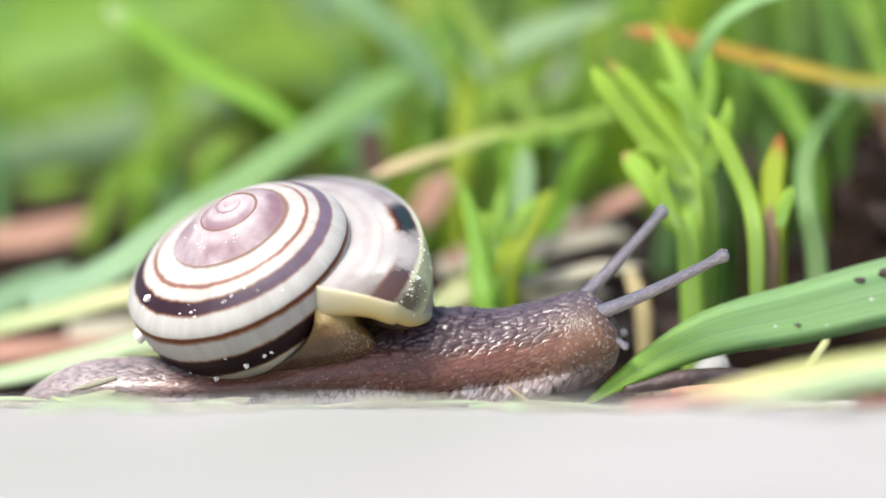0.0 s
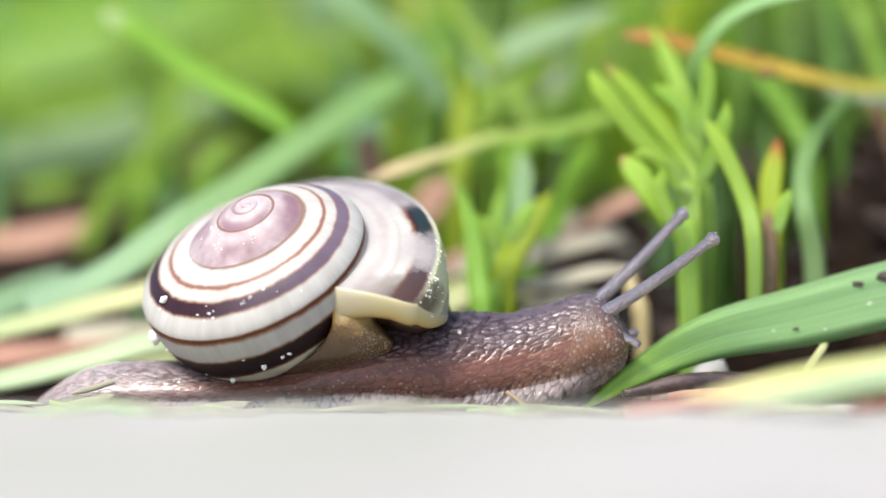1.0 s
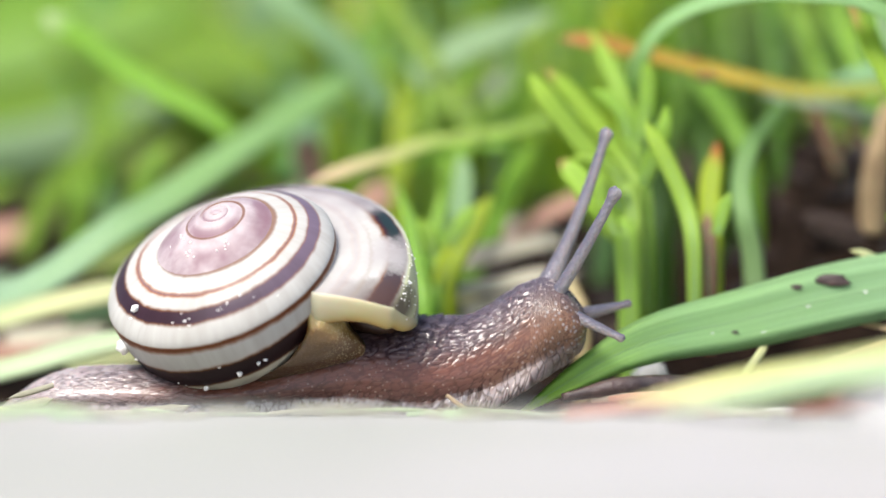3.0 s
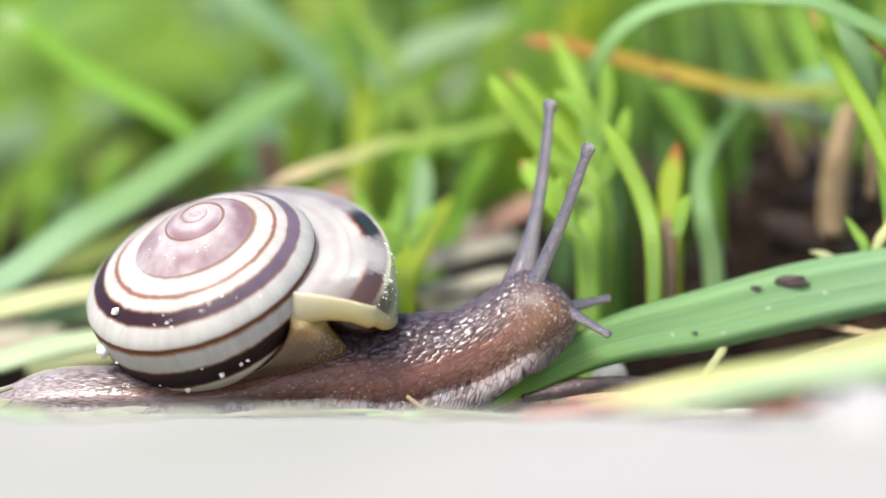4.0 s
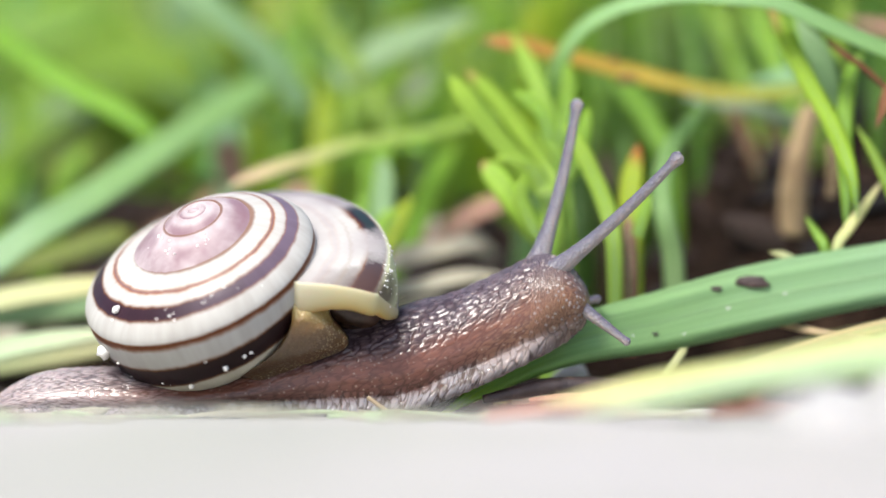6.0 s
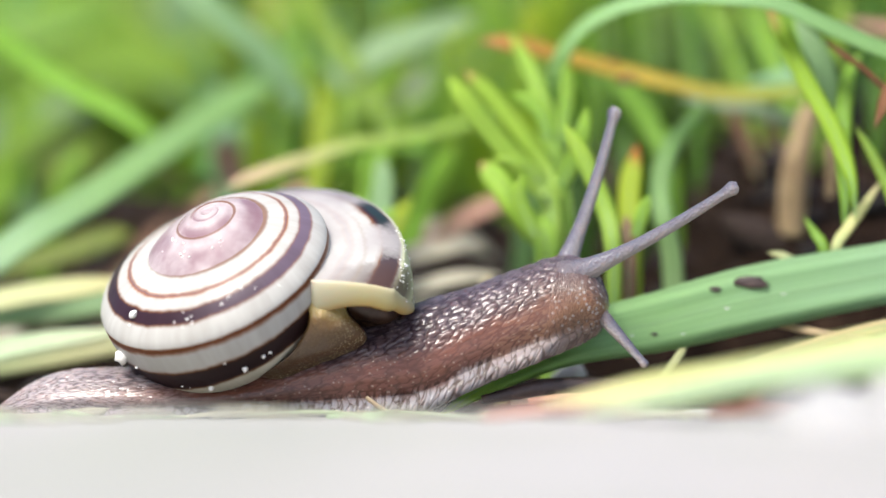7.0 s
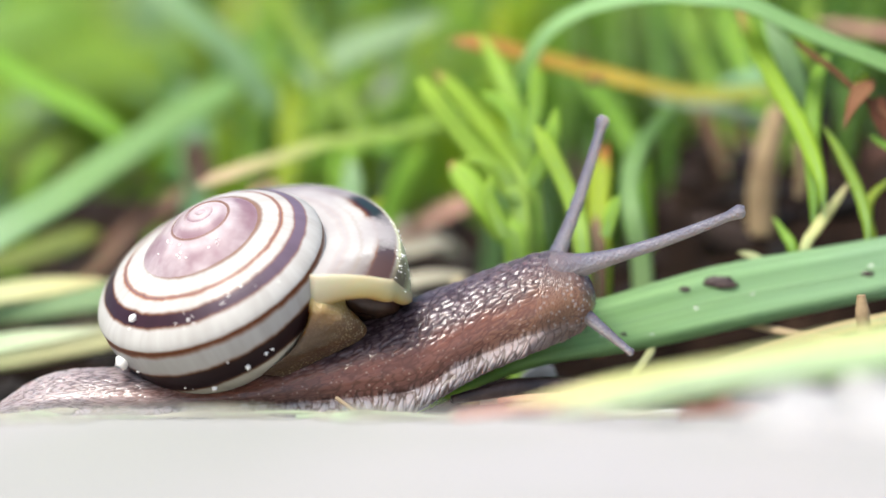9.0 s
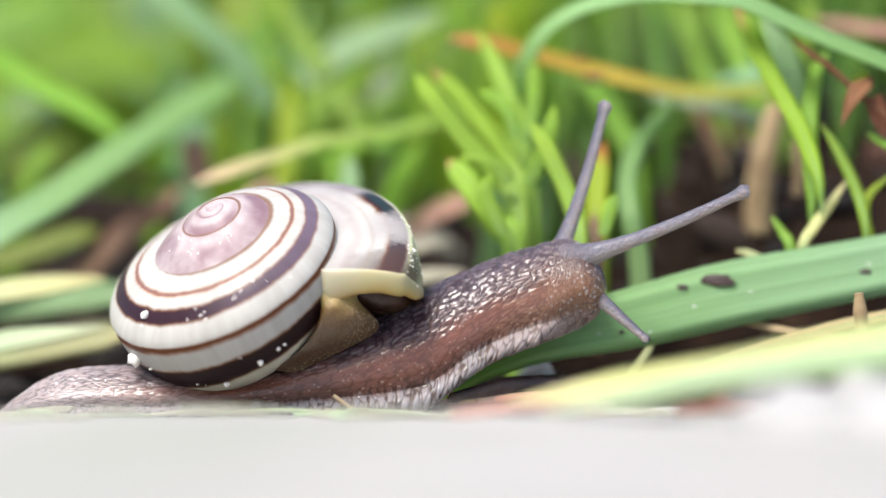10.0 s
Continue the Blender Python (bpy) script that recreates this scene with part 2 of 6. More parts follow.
    broken = ramp(n, [(0.885, (0, 0, 0)), (0.905, (0.8, 0.8, 0.8)), (0.928, (0.8, 0.8, 0.8)), (0.931, (0, 0, 0)), (0.943, (0, 0, 0)), (0.946, (0.88, 0.88, 0.88)), (0.956, (0.88, 0.88, 0.88)), (0.959, (0.08, 0.08, 0.08)), (0.990, (0.15, 0.15, 0.15))])
    l.new(un.outputs[0], broken.inputs["Fac"])
    high = add(n, "MapRange", From_Min=0.632, From_Max=0.66)
    l.new(v.outputs[0], high.inputs["Value"])
    banded_zone = add(n, "MapRange", From_Min=0.56, From_Max=0.58)
    l.new(v.outputs[0], banded_zone.inputs["Value"])
    amount = mixc(n, l, "MIX", high.outputs["Result"], broken.outputs["Color"], fresh.outputs["Color"])
    amount = mixc(n, l, "MULTIPLY", 1.0, amount, banded_zone.outputs["Result"])
    col = mixc(n, l, "MIX", amount, col, cloud.outputs["Color"])
    def zone(along, across):
        a, b = ramp(n, [(p, (k, k, k)) for p, k in along]), ramp(n, [(p, (k, k, k)) for p, k in across])
        l.new(un.outputs[0], a.inputs["Fac"])
        l.new(v.outputs[0], b.inputs["Fac"])
        return mixc(n, l, "MULTIPLY", 1.0, a.outputs["Color"], b.outputs["Color"])
    col = mixc(n, l, "MIX", zone([(0.928, 0), (0.931, 0.85), (0.943, 0.85), (0.946, 0)], [(0.588, 0), (0.596, 1), (0.614, 1), (0.620, 0)]), col, (0.010, 0.026, 0.027))
    # yellowish side, colour brightened to stand for light through the thin shell
    col = mixc(n, l, "MIX", zone([(0.925, 0), (0.945, 0.85)], [(0.48, 0), (0.50, 1), (0.572, 1), (0.586, 0)]), col, (0.60, 0.62, 0.35))
    edge = zone([(0.961, 0), (0.967, 0.85)], [(0.50, 0.1), (0.53, 1), (0.625, 1), (0.67, 0.15), (0.70, 0)])
    col = mixc(n, l, "MIX", edge, col, (0.060, 0.032, 0.028))
    # a mended crack across the newest part
    crack = ramp(n, [(0.9385, (0, 0, 0)), (0.940, (0.6, 0.6, 0.6)), (0.9415, (0, 0, 0))])
    l.new(un.outputs[0], crack.inputs["Fac"])
    cracked = mixc(n, l, "MULTIPLY", 1.0, crack.outputs["Color"], bs.outputs["Color"])
    cracked = mixc(n, l, "MULTIPLY", 1.0, cracked, banded_zone.outputs["Result"])
    col = mixc(n, l, "MIX", cracked, col, (0.16, 0.10, 0.05))
    # and a fine one along it
    line = ramp(n, [(0.6415, (0, 0, 0)), (0.6435, (0.5, 0.5, 0.5)), (0.6455, (0, 0, 0))])
    l.new(v.outputs[0], line.inputs["Fac"])
    newest = ramp(n, [(0.925, (0, 0, 0)), (0.94, (1, 1, 1))])
    l.new(un.outputs[0], newest.inputs["Fac"])
    col = mixc(n, l, "MIX", mixc(n, l, "MULTIPLY", 1.0, line.outputs["Color"], newest.outputs["Color"]), col, (0.20, 0.14, 0.08))
    l.new(col, p.inputs["Base Color"])
    rr = add(n, "MapRange", To_Min=0.30, To_Max=0.55)
    l.new(pn.outputs["Fac"], rr.inputs["Value"])
    l.new(rr.outputs["Result"], p.inputs["Roughness"])
    p.inputs["Coat Weight"].default_value = 0.03
    p.inputs["Specular IOR Level"].default_value = 0.14
    p.inputs["Coat Roughness"].default_value = 0.15
    b = add(n, "Bump", Strength=0.25, Distance=0.00006)
    l.new(grow.outputs["Fac"], b.inputs["Height"])
    l.new(b.outputs["Normal"], p.inputs["Normal"])
    return m


# section angle v: 0.5 the outermost line, 0.25 the base, 0.75 the top; bands as (centre, half width, colour)
UOLD = (0.60, 0.655)


def BANDS(white, cream, dark, mauve):
    rows = [(0.392, 0.446, cream, dark), (0.490, 0.501, white, (0.075, 0.020, 0.008)), (0.588, 0.626, white, mauve), (0.660, 0.667, white, (0.13, 0.075, 0.09))]
    out = [(0.0, cream)]
    for k, (a, b, before, c) in enumerate(rows):        # each band with an amber-brown border
        amber = [x * (0.45 if k < 3 else 0.75) + y * (0.55 if k < 3 else 0.25) for x, y in zip((0.30, 0.12, 0.032), c)]
        out += [(a - 0.0045, before), (a, amber), (a + 0.005, c), (b - 0.005, c), (b, amber), (b + 0.0045, white)]
    return out


def skin_mat(name, stops, rough=0.5, cells=2500.0, pale=(0.26, 0.20, 0.17), bump=0.25, sss=0.25, ends=False, coat=0.34, root=None, furrow=None):
    """Wet snail skin: v runs from the sole (0) over the back (0.5) and down again; small pale warts and a wet film."""
    m, n, l, p = node_mat(name)
    uv = n.new("ShaderNodeUVMap")
    sep = n.new("ShaderNodeSeparateXYZ")
    l.new(uv.outputs["UV"], sep.inputs[0])
    co = n.new("ShaderNodeTexCoord")
    wob = add(n, "TexNoise", Scale=420.0, Detail=5.0, Roughness=0.65)
    l.new(co.outputs["Object"], wob.inputs["Vector"])
    wm = add(n, "MapRange", To_Min=-0.09, To_Max=0.09)
    l.new(wob.outputs["Fac"], wm.inputs["Value"])
    v = n.new("ShaderNodeMath")
    l.new(sep.outputs["Y"], v.inputs[0])
    l.new(wm.outputs["Result"], v.inputs[1])
    r = ramp(n, stops)
    l.new(v.outputs[0], r.inputs["Fac"])
    vor = add(n, "TexVoronoi", Scale=cells)
    l.new(co.outputs["Object"], vor.inputs["Vector"])
    dot = ramp(n, [(0.10, (1, 1, 1)), (0.28, (0, 0, 0))])
    l.new(vor.outputs["Distance"], dot.inputs["Fac"])
    mk = n.new("ShaderNodeMath")
    mk.operation = "MULTIPLY"
    l.new(dot.outputs["Color"], mk.inputs[0])
    l.new(wob.outputs["Fac"], mk.inputs[1])
    col = mixc(n, l, "MIX", mk.outputs[0], r.outputs["Color"], pale)
    if ends:        # the tail is paler, and so is the snout
        tail = add(n, "MapRange", From_Min=0.15, From_Max=0.28, To_Min=0.9, To_Max=0.0)
        l.new(sep.outputs["X"], tail.inputs["Value"])
        col = mixc(n, l, "MIX", tail.outputs["Result"], col, (0.30, 0.258, 0.262))
        snout = add(n, "MapRange", From_Min=0.60, From_Max=0.84, To_Min=0.0, To_Max=0.85)
        l.new(sep.outputs["X"], snout.inputs["Value"])
        low = add(n, "MapRange", From_Min=0.9, From_Max=0.6, To_Min=0.0, To_Max=1.0)
        l.new(sep.outputs["Y"], low.inputs["Value"])
        at = n.new("ShaderNodeMath")
        at.operation = "MULTIPLY"
        above = add(n, "MapRange", From_Min=0.40, From_Max=0.47, To_Min=0.6, To_Max=1.0)       # the rim keeps some of its grey
        l.new(v.outputs[0], above.inputs["Value"])
        l.new(mixc(n, l, "MULTIPLY", 1.0, snout.outputs["Result"], above.outputs["Result"]), at.inputs[0])
        l.new(low.outputs["Result"], at.inputs[1])
        col = mixc(n, l, "MIX", at.outputs[0], col, (0.225, 0.13, 0.078))
        face = add(n, "MapRange", From_Min=0.66, From_Max=0.84, To_Min=0.0, To_Max=0.9)
        l.new(sep.outputs["X"], face.inputs["Value"])
        big = ramp(n, [(0.16, (1, 1, 1)), (0.40, (0, 0, 0))])
        l.new(vor.outputs["Distance"], big.inputs["Fac"])
        spots = mixc(n, l, "MULTIPLY", 1.0, big.outputs["Color"], face.outputs["Result"])
        col = mixc(n, l, "MIX", spots, col, (0.32, 0.285, 0.27))
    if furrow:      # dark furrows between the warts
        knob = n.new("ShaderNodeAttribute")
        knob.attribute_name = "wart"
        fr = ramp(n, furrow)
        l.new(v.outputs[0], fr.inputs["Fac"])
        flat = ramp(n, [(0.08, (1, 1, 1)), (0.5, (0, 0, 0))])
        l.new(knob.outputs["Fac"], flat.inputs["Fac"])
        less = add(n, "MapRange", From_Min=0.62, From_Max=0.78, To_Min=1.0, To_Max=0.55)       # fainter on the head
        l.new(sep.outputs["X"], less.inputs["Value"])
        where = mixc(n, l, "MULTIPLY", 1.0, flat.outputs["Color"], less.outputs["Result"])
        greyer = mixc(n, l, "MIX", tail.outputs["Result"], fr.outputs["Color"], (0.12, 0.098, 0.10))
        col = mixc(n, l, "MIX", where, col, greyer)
    if root:        # the foot of a stalk has the colour of the head
        foot = add(n, "MapRange", From_Min=0.04, From_Max=0.24, To_Min=0.8, To_Max=0.0)
        l.new(sep.outputs["X"], foot.inputs["Value"])
        col = mixc(n, l, "MIX", foot.outputs["Result"], col, root)
    l.new(col, p.inputs["Base Color"])
    p.inputs["Roughness"].default_value = rough
    p.inputs["Subsurface Weight"].default_value = sss
    p.inputs["Subsurface Radius"].default_value = (1.0, 0.45, 0.3)
    p.inputs["Subsurface Scale"].default_value = 0.0008
    film = add(n, "MapRange", From_Min=0.38, From_Max=0.46, To_Min=0.35 * coat if furrow else coat, To_Max=coat)
    l.new(v.outputs[0], film.inputs["Value"])
    l.new(film.outputs["Result"], p.inputs["Coat Weight"])
    p.inputs["Coat Roughness"].default_value = 0.11
    p.inputs["Specular IOR Level"].default_value = 0.12
    b = add(n, "Bump", Strength=bump, Distance=0.00008)
    b.invert = True
    l.new(vor.outputs["Distance"], b.inputs["Height"])
    l.new(b.outputs["Normal"], p.inputs["Normal"])
    return m


SKIN = skin_mat("snail_skin", [(0.0, (0.20, 0.182, 0.192)), (0.40, (0.20, 0.182, 0.192)), (0.44, (0.085, 0.040, 0.032)), (0.60, (0.135, 0.050, 0.032)), (0.70, (0.075, 0.047, 0.050)), (0.82, (0.085, 0.062, 0.073)), (1.0, (0.076, 0.060, 0.077))], ends=True, coat=0.48, bump=0.10,
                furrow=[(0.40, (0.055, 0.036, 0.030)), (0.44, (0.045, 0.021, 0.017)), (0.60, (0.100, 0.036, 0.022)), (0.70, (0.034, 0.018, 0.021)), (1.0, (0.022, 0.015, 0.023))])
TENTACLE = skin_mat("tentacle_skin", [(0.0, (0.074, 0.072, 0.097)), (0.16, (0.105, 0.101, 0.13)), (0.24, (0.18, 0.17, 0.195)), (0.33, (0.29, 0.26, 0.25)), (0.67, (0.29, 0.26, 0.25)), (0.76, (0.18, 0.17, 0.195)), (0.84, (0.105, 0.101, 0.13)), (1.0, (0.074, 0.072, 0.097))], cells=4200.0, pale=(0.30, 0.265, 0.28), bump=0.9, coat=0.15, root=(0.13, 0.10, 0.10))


def mantle_mat():
    """Amber flesh, cream under the rim (u downwards), granular and pale towards the foot (v)."""
    m, n, l, p = node_mat("mantle_flesh")
    uv = n.new("ShaderNodeUVMap")
    sep = n.new("ShaderNodeSeparateXYZ")
    l.new(uv.outputs["UV"], sep.inputs[0])
    co = n.new("ShaderNodeTexCoord")
    wob = add(n, "TexNoise", Scale=600.0, Detail=5.0, Roughness=0.65)
    l.new(co.outputs["Object"], wob.inputs["Vector"])
    sh = add(n, "MapRange", To_Min=-0.16, To_Max=0.16)
    l.new(wob.outputs["Fac"], sh.inputs["Value"])
    down, across = n.new("ShaderNodeMath"), n.new("ShaderNodeMath")
    for node, out in ((down, "X"), (across, "Y")):
        l.new(sep.outputs[out], node.inputs[0])
        l.new(sh.outputs["Result"], node.inputs[1])
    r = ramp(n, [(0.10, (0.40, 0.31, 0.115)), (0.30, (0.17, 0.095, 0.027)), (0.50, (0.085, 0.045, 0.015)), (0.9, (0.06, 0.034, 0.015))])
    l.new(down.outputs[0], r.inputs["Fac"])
    vor = add(n, "TexVoronoi", Scale=5200.0)
    l.new(co.outputs["Object"], vor.inputs["Vector"])
    dots = ramp(n, [(0.18, (1, 1, 1)), (0.42, (0, 0, 0))])
    l.new(vor.outputs["Distance"], dots.inputs["Fac"])
    foot = ramp(n, [(0.40, (0.08, 0.08, 0.08)), (0.80, (0.9, 0.9, 0.9))])
    l.new(across.outputs[0], foot.inputs["Fac"])
    fac = mixc(n, l, "MULTIPLY", 1.0, dots.outputs["Color"], foot.outputs["Color"])
    l.new(mixc(n, l, "MIX", fac, r.outputs["Color"], (0.38, 0.32, 0.19)), p.inputs["Base Color"])
    p.inputs["Roughness"].default_value = 0.4
    p.inputs["Subsurface Weight"].default_value = 0.3
    p.inputs["Subsurface Radius"].default_value = (1.0, 0.5, 0.2)
    p.inputs["Subsurface Scale"].default_value = 0.0008
    p.inputs["Coat Weight"].default_value = 0.5
    p.inputs["Coat Roughness"].default_value = 0.1
    b = add(n, "Bump", Strength=0.5, Distance=0.00005)
    b.invert = True
    l.new(vor.outputs["Distance"], b.inputs["Height"])
    l.new(b.outputs["Normal"], p.inputs["Normal"])
    return m


MANTLE = mantle_mat()


def lip_mat():
    """Cream porcelain rim, more amber towards its free edge (v round the rim)."""
    m, n, l, p = node_mat("lip_cream")
    uv = n.new("ShaderNodeUVMap")
    sep = n.new("ShaderNodeSeparateXYZ")
    l.new(uv.outputs["UV"], sep.inputs[0])
    co = n.new("ShaderNodeTexCoord")
    nz = add(n, "TexNoise", Scale=420.0, Detail=5.0, Roughness=0.6)
    l.new(co.outputs["Object"], nz.inputs["Vector"])
    sh = add(n, "MapRange", To_Min=-0.06, To_Max=0.06)
    l.new(nz.outputs["Fac"], sh.inputs["Value"])
    at = n.new("ShaderNodeMath")
    l.new(sep.outputs["Y"], at.inputs[0])
    l.new(sh.outputs["Result"], at.inputs[1])
    r = ramp(n, [(0.0, (0.44, 0.395, 0.21)), (0.14, (0.42, 0.33, 0.12)), (0.25, (0.34, 0.20, 0.055)), (0.38, (0.28, 0.155, 0.045)), (0.7, (0.44, 0.41, 0.28)), (1.0, (0.44, 0.395, 0.21))])
    l.new(at.outputs[0], r.inputs["Fac"])
    # whitish where it grows out of the older whorl
    end = ramp(n, [(0.84, (0, 0, 0)), (0.99, (0.55, 0.55, 0.55))])
    l.new(sep.outputs["X"], end.inputs["Fac"])
    upper = ramp(n, [(0.10, (1, 1, 1)), (0.24, (0.1, 0.1, 0.1)), (0.55, (0.1, 0.1, 0.1)), (0.8, (1, 1, 1))])
    l.new(at.outputs[0], upper.inputs["Fac"])
    pale_end = mixc(n, l, "MULTIPLY", 1.0, end.outputs["Color"], upper.outputs["Color"])
    l.new(mixc(n, l, "MIX", pale_end, r.outputs["Color"], (0.42, 0.405, 0.35)), p.inputs["Base Color"])
    p.inputs["Roughness"].default_value = 0.4
    p.inputs["Specular IOR Level"].default_value = 0.3
    p.inputs["Subsurface Weight"].default_value = 0.2
    p.inputs["Subsurface Scale"].default_value = 0.0006
    b = add(n, "Bump", Strength=0.15, Distance=0.00006)
    l.new(nz.outputs["Fac"], b.inputs["Height"])
    l.new(b.outputs["Normal"], p.inputs["Normal"])
    return m


LIP = lip_mat()
COLLAR = surface("collar_skin", (0.035, 0.018, 0.012), (0.10, 0.05, 0.03), 400.0, rough=0.2, bump=0.3, fine=4.0)
shell_tip = surface("shell_tip", (0.27, 0.19, 0.21), (0.36, 0.30, 0.31), 700.0, rough=0.6, bump=0.2, fine=4.0, dist=0.00005)
EYE_MAT = surface("eye_dark", (0.10, 0.09, 0.11), (0.22, 0.20, 0.23), 3000.0, rough=0.2, bump=0.1)


# ---- building ----
def empty(name, m, label, category, group="", kind=""):
    ob = new(name)
    ob.empty_display_size = 0.005
    ob.matrix_basis = m
    return tagged(ob, label, category, group, kind)


def grid_mesh(name, P, mat, uvs=None, wrap=False, smooth=True, warts=None):
    """A mesh from rows of points P[i][j]; wrap joins the last column to the first. uvs: a function of (i, j)."""
    ni, nj = P.shape[:2]
    verts = (P.reshape(-1, 3) * MM).tolist()
    faces, cols = [], nj if wrap else nj - 1
    luv = []
    for i in range(ni - 1):
        for j in range(cols):
            k = (j + 1) % nj
            faces.append((i * nj + j, (i + 1) * nj + j, (i + 1) * nj + k, i * nj + k))
            if uvs:
                luv += [uvs(i, j), uvs(i + 1, j), uvs(i + 1, j + 1), uvs(i, j + 1)]
    me = bpy.data.meshes.new(name)
    me.from_pydata(verts, [], faces)
    if uvs:
        lay = me.uv_layers.new(name="UVMap")
        lay.data.foreach_set("uv", np.array(luv, dtype=np.float32).ravel())
    if smooth:
        me.polygons.foreach_set("use_smooth", [True] * len(me.polygons))
    if warts is not None:
        me.attributes.new("wart", "FLOAT", "POINT").data.foreach_set("value", np.asarray(warts, dtype=np.float32).ravel())
    me.materials.append(mat)
    return me


def tube(name, pts, radii, mat, sides=14, cap=True, squash=1.0):
    """A round stalk along pts (mm), with a radius at each; u along it, v round it."""
    pts = [Vector(p) for p in pts]
    radii = [float(r) for r in radii]
    rows = []
    for i, p in enumerate(pts):
        d = (pts[min(i + 1, len(pts) - 1)] - pts[max(i - 1, 0)]).normalized()
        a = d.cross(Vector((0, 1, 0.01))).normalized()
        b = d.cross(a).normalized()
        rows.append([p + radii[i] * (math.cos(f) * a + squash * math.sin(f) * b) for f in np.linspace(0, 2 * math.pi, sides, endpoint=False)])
    if cap:
        rows = [[pts[0]] * sides] + rows + [[pts[-1]] * sides]
    P = np.array([[tuple(q) for q in r] for r in rows])
    n = len(rows)
    return grid_mesh(name, P, mat, lambda i, j: (i / (n - 1), j / sides), wrap=True)


def spline(pts, n):
    """Catmull-Rom through pts, n points, evenly in the parameter."""
    p = np.array(pts, float)
    p = np.vstack([2 * p[0] - p[1], p, 2 * p[-1] - p[-2]])
    out = []
    for s in np.linspace(0, len(p) - 3 - 1e-9, n):
        i = int(s)
        t = s - i
        a, b, c, d = p[i:i + 4]
        out.append(0.5 * (2 * b + (c - a) * t + (2 * a - 5 * b + 4 * c - d) * t * t + (3 * b - a - 3 * c + d) * t ** 3))
    return np.array(out)


def blade_points(pts, width, fold=0.25, tip=0.35, base=0.8, twist=0.0, n=26, face=(0, -1, 0.25), thick=0.09):
    """The rows of a blade: a flat ring of six points, folded along the middle, thin at the edges."""
    c = spline(pts, n)
    rows = []
    for i in range(n):
        s = i / (n - 1)
        d = Vector(c[min(i + 1, n - 1)] - c[max(i - 1, 0)]).normalized()
        f = Vector(face)
        f = (f - f.dot(d) * d).normalized()
        f = Matrix.Rotation(radians(twist) * s, 3, d) @ f
        w = d.cross(f)
        prof = (base + (1 - base) * min(s / 0.35, 1)) * (1.0 if s < 1 - tip else max(math.sin(math.pi / 2 * (1 - s) / tip), 0.02) ** 0.8)
        h = 0.5 * width * prof
        t = thick * (0.4 + 0.6 * prof)
        o = Vector(c[i])
        ring = [(-1, 0), (-0.5, t), (0, t * 1.3), (0.5, t), (1, 0), (0.5, -t), (0, -t * 1.3), (-0.5, -t)]
        rows.append([tuple(o + w * (a * h) + f * (b + fold * h * abs(a))) for a, b in ring])
    return np.array(rows)


def grass_blade(pts, width, mat, label, fold=0.25, **kw):
    """One blade; pts in mm from the base to the tip."""
    P = blade_points(pts, width, fold, **kw)
    o = P[0].mean(0)
    n = len(P)
    me = grid_mesh("grass_blade", P - o, G[mat], lambda i, j: (i / (n - 1), (j if j <= 4 else 8 - j) / 4), wrap=True)
    ob = new("grass_blade", me)
    ob.location = [k * MM for k in o]
    return tagged(ob, label, "grass blade", "grass blades behind the slab")


def midrib(leaf, pts, radius, stretch=(0.02, 0.97), face=(0, -1, 0.25)):
    """A pale rib along a blade's middle, as a part of it."""
    c = spline(pts, 60)
    a, b = int(60 * stretch[0]), int(60 * stretch[1])
    o = np.array(leaf.location) / MM
    f = np.array(face) / np.linalg.norm(face)
    me = tube("midrib", c[a:b] - o + f * 0.10, [radius * (1 - 0.8 * i / (b - a)) for i in range(b - a)], G["rib"], 8)
    return mesh_child("midrib", me, leaf, "pale green midrib")


def blade(pts, width, mat, label, rib=0.06, **kw):
    """A blade with its midrib (none where rib is False)."""
    leaf = grass_blade(pts, width, mat, label, **kw)
    if rib:
        midrib(leaf, pts, rib, face=kw.get("face", (0, -1, 0.25)))
    return leaf


def lump(name, radius, mat, seed=0, rough=0.25, stretch=(1, 1, 1), sub=3):
    """An uneven pebble or crumb."""
    bm = bmesh.new()
    bmesh.ops.create_icosphere(bm, subdivisions=sub, radius=1.0)
    off = Vector((seed * 3.7, seed * 1.3, seed * 7.1))
    for v in bm.verts:
        k = 1 + rough * noise.noise(v.co * 1.3 + off) + 0.4 * rough * noise.noise(v.co * 3.1 + off)
        v.co = Vector((v.co[0] * stretch[0], v.co[1] * stretch[1], v.co[2] * stretch[2])) * (k * radius * MM)
    for f in bm.faces:
        f.smooth = True
    me = bpy.data.meshes.new(name)
    bm.to_mesh(me)
    bm.free()
    me.materials.append(mat)
    return me


def mesh_child(name, me, parent, label=""):
    ob = new(name, me)
    ob.parent = parent
    if label:
        tagged(ob, label)
    return ob


# ---- ground and slab ----
def slab_height(x, y):
    """Height of the slab's top in mm: rough, rising a little towards the front, worn down at the rear edge."""
    z = 0.55 * noise.noise(Vector((x * 0.09, y * 0.09, 1))) + 0.16 * noise.noise(Vector((x * 0.5, y * 0.5, 2))) + 0.10 * noise.noise(Vector((x * 1.4, y * 1.4, 4)))
    z += 0.064 * min(max(-y - 1.0, 0), 42.0) - 0.30
    d = y - (3.6 + 1.3 * noise.noise(Vector((x * 0.09, 0, 7))) + 0.6 * noise.noise(Vector((x * 0.45, 0, 9))))
    return z - (0.16 * (d + 2.0) ** 2 if d > -2.0 else 0)


